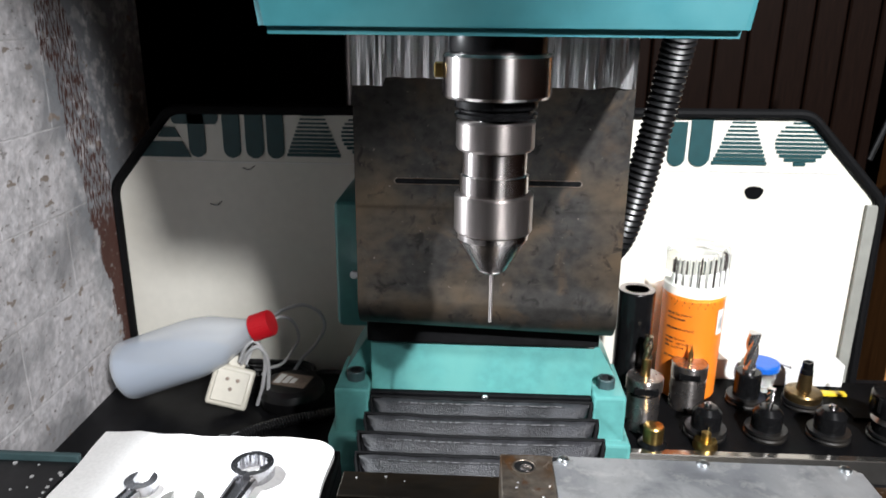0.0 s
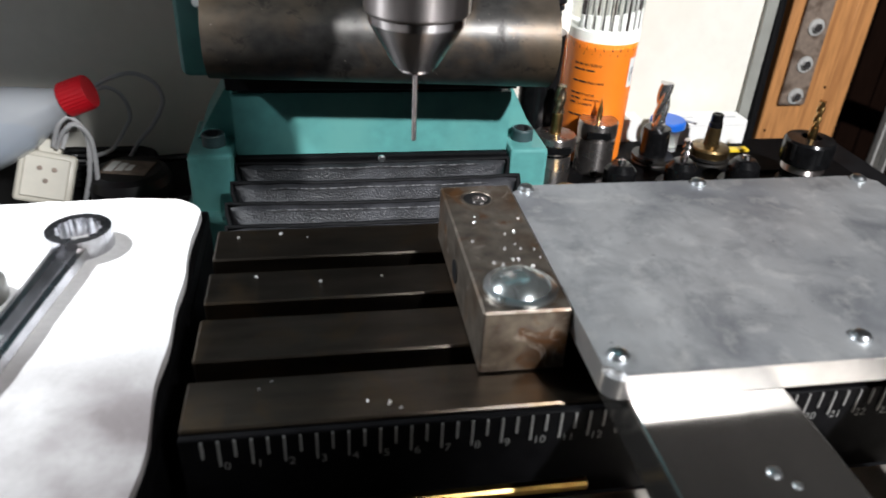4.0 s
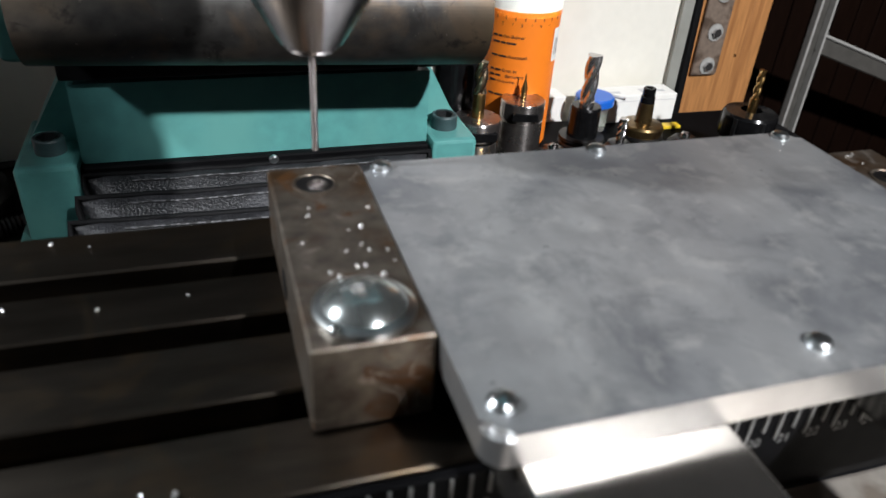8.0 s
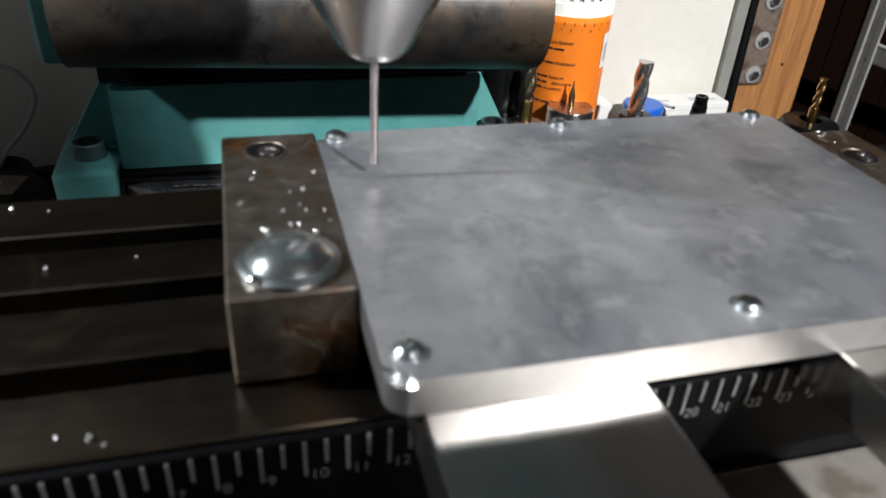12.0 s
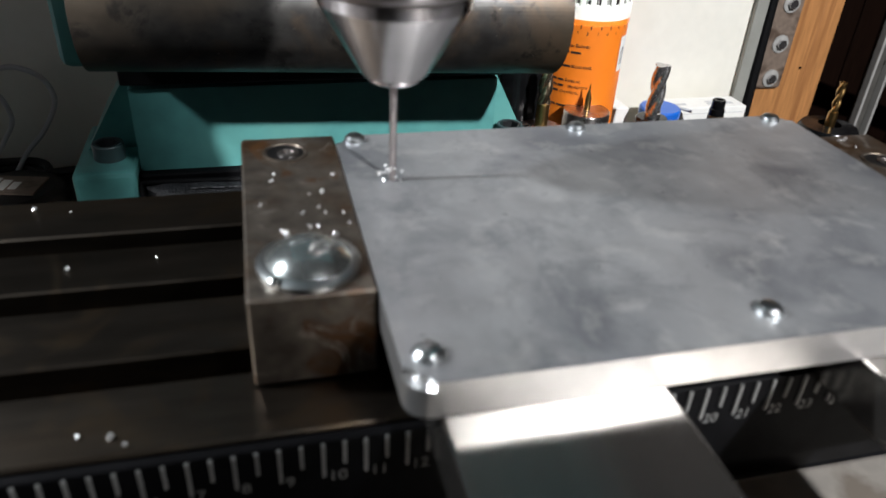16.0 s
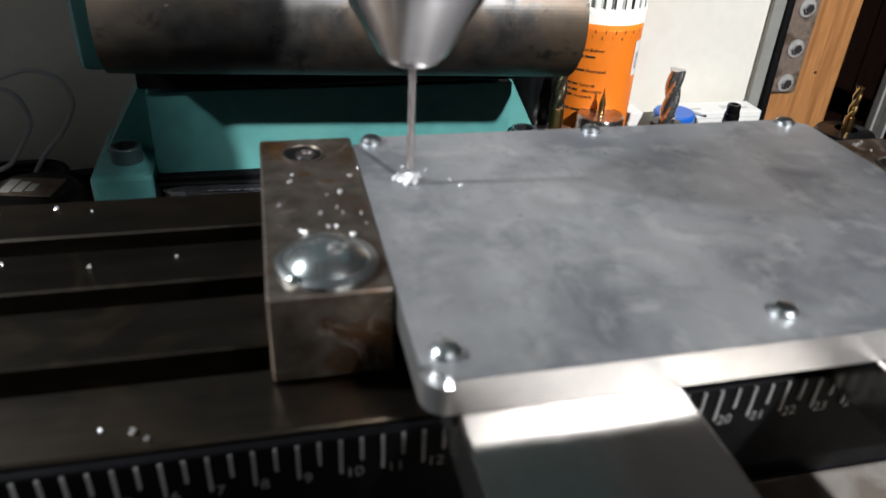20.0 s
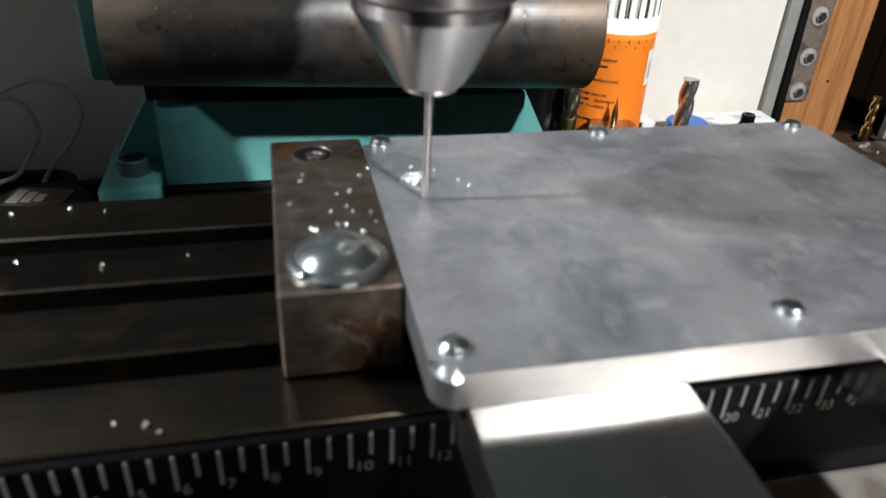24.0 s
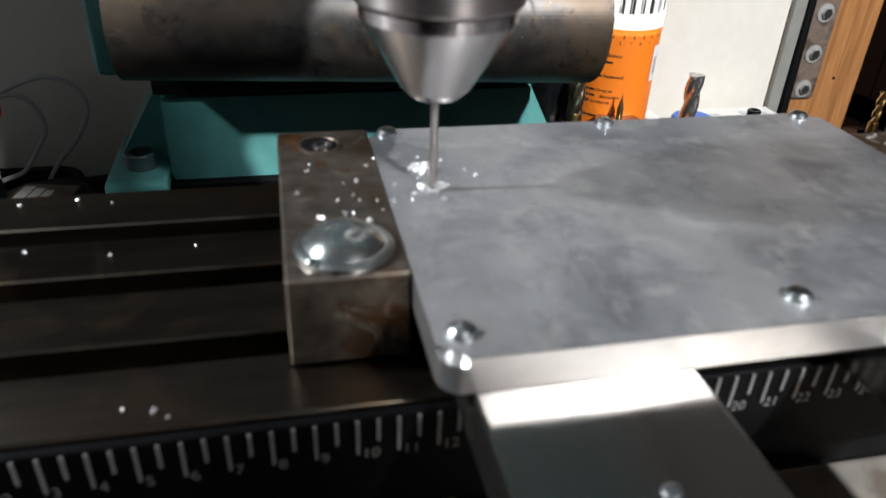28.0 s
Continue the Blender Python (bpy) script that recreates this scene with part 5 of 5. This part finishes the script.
part("upright", box_mesh((0.968, 0.806, -0.9), (0.999, 0.812, 0.6), 0.001, 1), FRAME_GREY, cab)
for x in (0.966, 0.995):
    part("flange", box_mesh((x, 0.792, -0.9), (x + 0.005, 0.806, 0.6), 0.001, 1), GREY_FRAME, cab, "pale grey edge")
part("rail", box_mesh((0.0, 0.0, -0.018), (0.75, 0.02, 0.010), 0.002, 1, pose(0.999, 0.80, -0.205, 0, 18)), FRAME_GREY, cab)
part("rail_edge", box_mesh((0.0, -0.004, 0.0102), (0.75, 0.02, 0.016), 0.002, 1, pose(0.999, 0.80, -0.205, 0, 18)), GREY_FRAME, cab, "pale grey edge")
dark_pipe = thing("rear_pipe", (-0.165, 0.44, 0), "dull steel pipe behind the panel", "pipe")
part("pipe", lathe_mesh([(0.008, -0.17), (0.008, 0.5)], 20, pose(0, 0.05, 0)), BRUSHED, dark_pipe)
for a, b in (((0.452, 0.47, 0.115), (0.56, 0.55, 0.35)), ((0.474, 0.47, 0.05), (0.62, 0.62, 0.22))):
    va, vb = Vector(a), Vector(b)
    cable([va, va.lerp(vb, 0.3) - Vector((0, 0, 0.004)), va.lerp(vb, 0.7) - Vector((0, 0, 0.004)), vb], 0.0035, RUBBER, "black lead hanging beside the panel")


# ---- print on the panel: plain shapes in its colours ----
panel = bpy.data.objects["splash_panel"]


def px(a):
    return -0.457 + (a - 205) * 0.000681


def stamp(name, outline):
    part(name, prism(bmesh.new(), outline, 1, -0.0016, -0.0004), INK, panel)


def pill(x0, x1, z0, z1):
    r = (x1 - x0) / 2
    pts = [(x0, z1), (x1, z1)] + [((x0 + x1) / 2 + r * math.cos(-math.pi * k / 12), z0 + r + r * math.sin(-math.pi * k / 12)) for k in range(13)]
    return pts


ZT, ZB = 0.1625, 0.1075
stamp("print_shape", [(px(262), ZB), (px(352), ZB), (px(338), ZB + 0.019), (px(286), ZB + 0.019)])
stamp("print_shape", [(px(294), ZB + 0.024), (px(336), ZB + 0.024), (px(326), ZB + 0.036), (px(306), ZB + 0.036)])
for a, b in ((350, 380), (412, 443), (490, 520), (1222, 1258)):
    stamp("print_bar", pill(px(a), px(b), ZB, ZT))
stamp("print_bar", [(px(322), ZT), (px(322), ZT - 0.010), (px(326), ZT - 0.015), (px(400), ZT - 0.015), (px(405), ZT - 0.010), (px(405), ZT)])
stamp("print_bar", pill(px(452), px(484), ZB, ZT - 0.003))
stamp("print_bar", pill(px(1186), px(1216), ZB, ZT - 0.003))
for base, end, disc in ((525, 620, 0), (1262, 1355, 0), (1365, 1455, 1), (622, 712, 1)):
    for k in range(11):
        z = ZB + 0.003 + (ZT - ZB - 0.004) * k / 10.5
        u = k / 10.5
        mid, half = (base + end) / 2, (end - base) / 2
        w = half * math.sqrt(max(0.05, 1 - (2 * u - 1) ** 2)) if disc else half * (1 - 0.62 * u)
        thick = 0.0040 - 0.0024 * u
        stamp("print_stripe", [(px(mid - w), z), (px(mid + w), z), (px(mid + w), z + thick), (px(mid - w), z + thick)])
hole = [(px(1341) + 0.0105 * math.cos(a) * (1 + 0.12 * math.sin(3 * a)), 0.0775 + 0.0085 * math.sin(a) * (1 + 0.1 * math.cos(2 * a))) for a in [2 * math.pi * k / 14 for k in range(14)]]
part("cable_hole", prism(bmesh.new(), hole, 1, -0.0014, -0.0004), BLACK_PAINT, panel, "ragged dark hole")
part("fold_line", box_mesh((-0.40, -0.0013, 0.1020), (0.41, -0.0003, 0.1032)), PAPER, panel)
for x, z in ((px(455), 0.0955), (px(390), 0.05)):
    part("scratch", pipe(bmesh.new(), smooth_line([(x - 0.008, -0.0006, z), (x, -0.0006, z - 0.002), (x + 0.007, -0.0006, z + 0.003)], 4), 0.0006, 5), PRINT, panel)
part("panel_screw", lathe_mesh([(0.0055, 0), (0.0055, 0.0015), (0.003, 0.003)], 18, pose(0.4275, -0.0004, 0.1065, 90)), ZINC, panel)


# ---- swarf: loose chips that lie on the work, and curls thrown up by the drill ----
def chip_mesh(seed, size):
    r = random.Random(seed)
    bm = bmesh.new()
    pts = [Vector((size * 0.34 * math.cos(a) * r.uniform(0.7, 1.2), size * 0.34 * math.sin(a), size * (0.16 * k - 0.3))) for k, a in enumerate([1.15 * i + r.uniform(-0.2, 0.2) for i in range(7)])]
    pipe(bm, pts, lambda run: size * r.uniform(0.16, 0.30), 5)
    me = bpy.data.meshes.new("chip")
    bm.to_mesh(me)
    bm.free()
    me.materials.append(CHIP)
    return me


CHIPS = [chip_mesh(k, 0.0008 + 0.00025 * (k % 3)) for k in range(6)]


def chip_at(x, y, z, k, s=1.0, riding=True):
    ob = new("swarf_chip", CHIPS[k % 6])
    ob.rotation_euler = (0.4 * (k % 3), 0.3 * (k % 5), 1.3 * k)
    ob.location, ob.scale = (x, y, z), (s, s, s)
    tagged(ob, "small bright curl of aluminium swarf", "chip", "swarf chips")
    if riding:
        LOOSE.append(ob)
    return ob


LOOSE = []
rng = random.Random(21)
spots = [(-0.0622, -0.1227, 0), (-0.0207, -0.1397, 0), (-0.0238, -0.137, 0), (-0.066, -0.126, 0), (-0.08, -0.026, 0), (-0.062, -0.024, 0), (-0.05, -0.028, 0), (-0.031, -0.1355, 0), (-0.0705, -0.0585, 0), (-0.02, -0.0615, 0), (-0.045, -0.064, 0)]
spots += [(0.0215 + rng.uniform(-0.009, 0.013), rng.uniform(-0.098, -0.052), 0.026) for _ in range(10)]
spots += [(0.031 + rng.uniform(-0.004, 0.005), rng.uniform(-0.102, -0.080), 0.026) for _ in range(5)]
spots += [(0.0232 + rng.uniform(-0.006, 0.006), -0.1075 + rng.uniform(-0.003, 0.003), 0.0305) for _ in range(5)]
spots += [(0.2285 + rng.uniform(-0.006, 0.006), -0.0535 + rng.uniform(-0.006, 0.006), 0.021) for _ in range(4)]
for k, (x, y, z) in enumerate(spots):
    chip_at(x, y, z + 0.0004, k, rng.uniform(0.7, 1.25))

# drilled places on the lid, in the table's space
HOLE_A, HOLE_B = (0.0523, -0.0683), (0.0521, -0.0816)
THROWN = []
for k in range(110):
    first = k < 60
    hx, hy = HOLE_A if first else HOLE_B
    a, far = rng.uniform(0, 2 * math.pi), abs(rng.gauss(0, 0.8))
    if k % 11 == 5:
        far = rng.uniform(3.5, 9)
    d = 0.0015 + 0.0016 * far
    lift = 0.0004 + max(0.0, 0.0016 - 0.0005 * far) * rng.random()
    ob = chip_at(hx, hy, LID_Z - 0.006, k, rng.uniform(0.7, 1.25), riding=False)
    start = (15.6 + 1.9 * (k / 60)) if first else (25.5 + 1.7 * ((k - 60) / 50))
    THROWN.append((ob, start, Vector((hx, hy, LID_Z - 0.005)), Vector((hx + d * 1.25 * math.cos(a), hy + d * math.sin(a), LID_Z + lift))))

# ---- bricks of the left wall ----
brick_me = []
for v in range(4):
    bm = bmesh.new()
    box(bm, (-0.02, -0.1098, -0.0448), (-0.0036, 0.1100, 0.0450), 0.0006, 2)
    for q in bm.verts:
        q.co.x += 0.0003 * noise.noise(q.co * 30 + Vector((v * 7.0, 0, 0)))
    me = bpy.data.meshes.new("brick")
    bm.to_mesh(me)
    bm.free()
    me.materials.append(MASONRY)
    brick_me.append(me)
for row in range(9):
    for col in range(9):
        y = -1.10 + 0.2215 * col + (0.111 if row % 2 else 0.0)
        if y > 0.46:
            continue
        ob = new("brick", brick_me[(row * 5 + col * 3) % 4])
        ob.parent = wall
        ob.location = (WALL_X, y, -0.1640 + 0.0915 * row)
for k in range(32):
    x = 0.02 + 0.057 * k
    part("board", box_mesh((x, 1.0, -0.9), (x + 0.0535, 1.03, 1.6), 0.003, 1), DARK_WOOD, bpy.data.objects["wall_back"])



# ---- what moves ----
# seconds and the table's shift
SLIDE = [
    (0.0, 0, 0), (4.9, 0, 0), (5.5, -0.0012, 0.0056), (6.0, -0.0040, 0.0112), (6.5, -0.0090, 0.0170), (7.0, -0.0143, 0.0226), (7.5, -0.0189, 0.0282),
    (8.0, -0.0237, 0.0338), (8.5, -0.0289, 0.0400), (9.0, -0.0335, 0.0455), (9.5, -0.0381, 0.0508), (10.0, -0.0428, 0.0565), (10.5, -0.0472, 0.0618),
    (11.0, -0.0508, 0.0661), (11.4, -0.0520, 0.0680), (11.8, -0.0523, 0.0683), (19.6, -0.0523, 0.0683), (20.0, -0.0522, 0.0702), (20.5, -0.0521, 0.0753),
    (21.0, -0.0520, 0.0802), (21.3, -0.0521, 0.0814), (28.0, -0.0521, 0.0816),
]
# seconds and the head's height
DIP = [
    (0.0, 0.0311), (0.5, 0.0218), (1.0, 0.0142), (1.5, 0.0078), (2.0, 0.0), (2.5, -0.0081), (3.0, -0.0161), (3.5, -0.0241), (4.1, -0.0322), (4.5, -0.0330), (9.5, -0.0334),
    (11.2, -0.0343), (12.2, -0.0352), (12.6, -0.0354), (14.5, -0.0389), (15.5, -0.0406), (16.5, -0.0421), (17.5, -0.0436), (18.1, -0.0444), (18.5, -0.0401), (18.9, -0.0362), (19.4, -0.0348),
    (21.5, -0.0346), (22.3, -0.0350), (23.5, -0.0370), (24.0, -0.0385), (25.0, -0.0400), (26.0, -0.0418), (27.0, -0.0434), (28.0, -0.0436),
]


def motions():
    for ob in RIDERS:
        base = ob.location.copy()
        walk(ob, [(t, pose(base.x + x, base.y + y, base.z)) for t, x, y in SLIDE])
    for ob in LOOSE:
        base, turn = ob.location.copy(), ob.rotation_euler.to_matrix().to_4x4()
        walk(ob, [(t, Matrix.Translation((base.x + x, base.y + y, base.z)) @ turn) for t, x, y in SLIDE])
    for ob, start, a, b in THROWN:
        turn = ob.rotation_euler.to_matrix().to_4x4()
        rows = [(t, a) for t in (0.0, start)] + [(start + 0.12, a.lerp(b, 0.5) + Vector((0, 0, 0.006))), (start + 0.25, b), (28.0, b)]
        times = sorted({t for t, _ in rows} | {t for t, *_ in SLIDE})
        keyed = []
        for t in times:
            p = Vector([float(np.interp(t, [r[0] for r in rows], [r[1][i] for r in rows])) for i in range(3)])
            s = [float(np.interp(t, [r[0] for r in SLIDE], [r[i] for r in SLIDE])) for i in (1, 2)]
            keyed.append((t, Matrix.Translation(p + Vector((*s, 0))) @ turn))
        walk(ob, keyed)
    for k, f in FOLDS:
        base = f.location.copy()
        walk(f, [(t, pose(base.x, base.y + y * k / 7.5, base.z)) for t, x, y in SLIDE])
    walk(head, [(t, pose(0, 0, h)) for t, h in DIP])
    walk(guard_upper, [(t, pose(0, 0.168, GUARD_TOP + h)) for t, h in DIP])
    turns = [(0.0, 0.0), (4.4, 0.0)] + [(4.4 + 0.1 * k, 80.0 * k) for k in range(1, 237)]
    walk(spindle, [(t, pose(0, 0, 0, 0, 0, a)) for t, a in turns])
    for i, strip in enumerate(guard_strips):
        walk(strip, [(t, guard_pose(i, h)) for t, h in DIP])


motions()
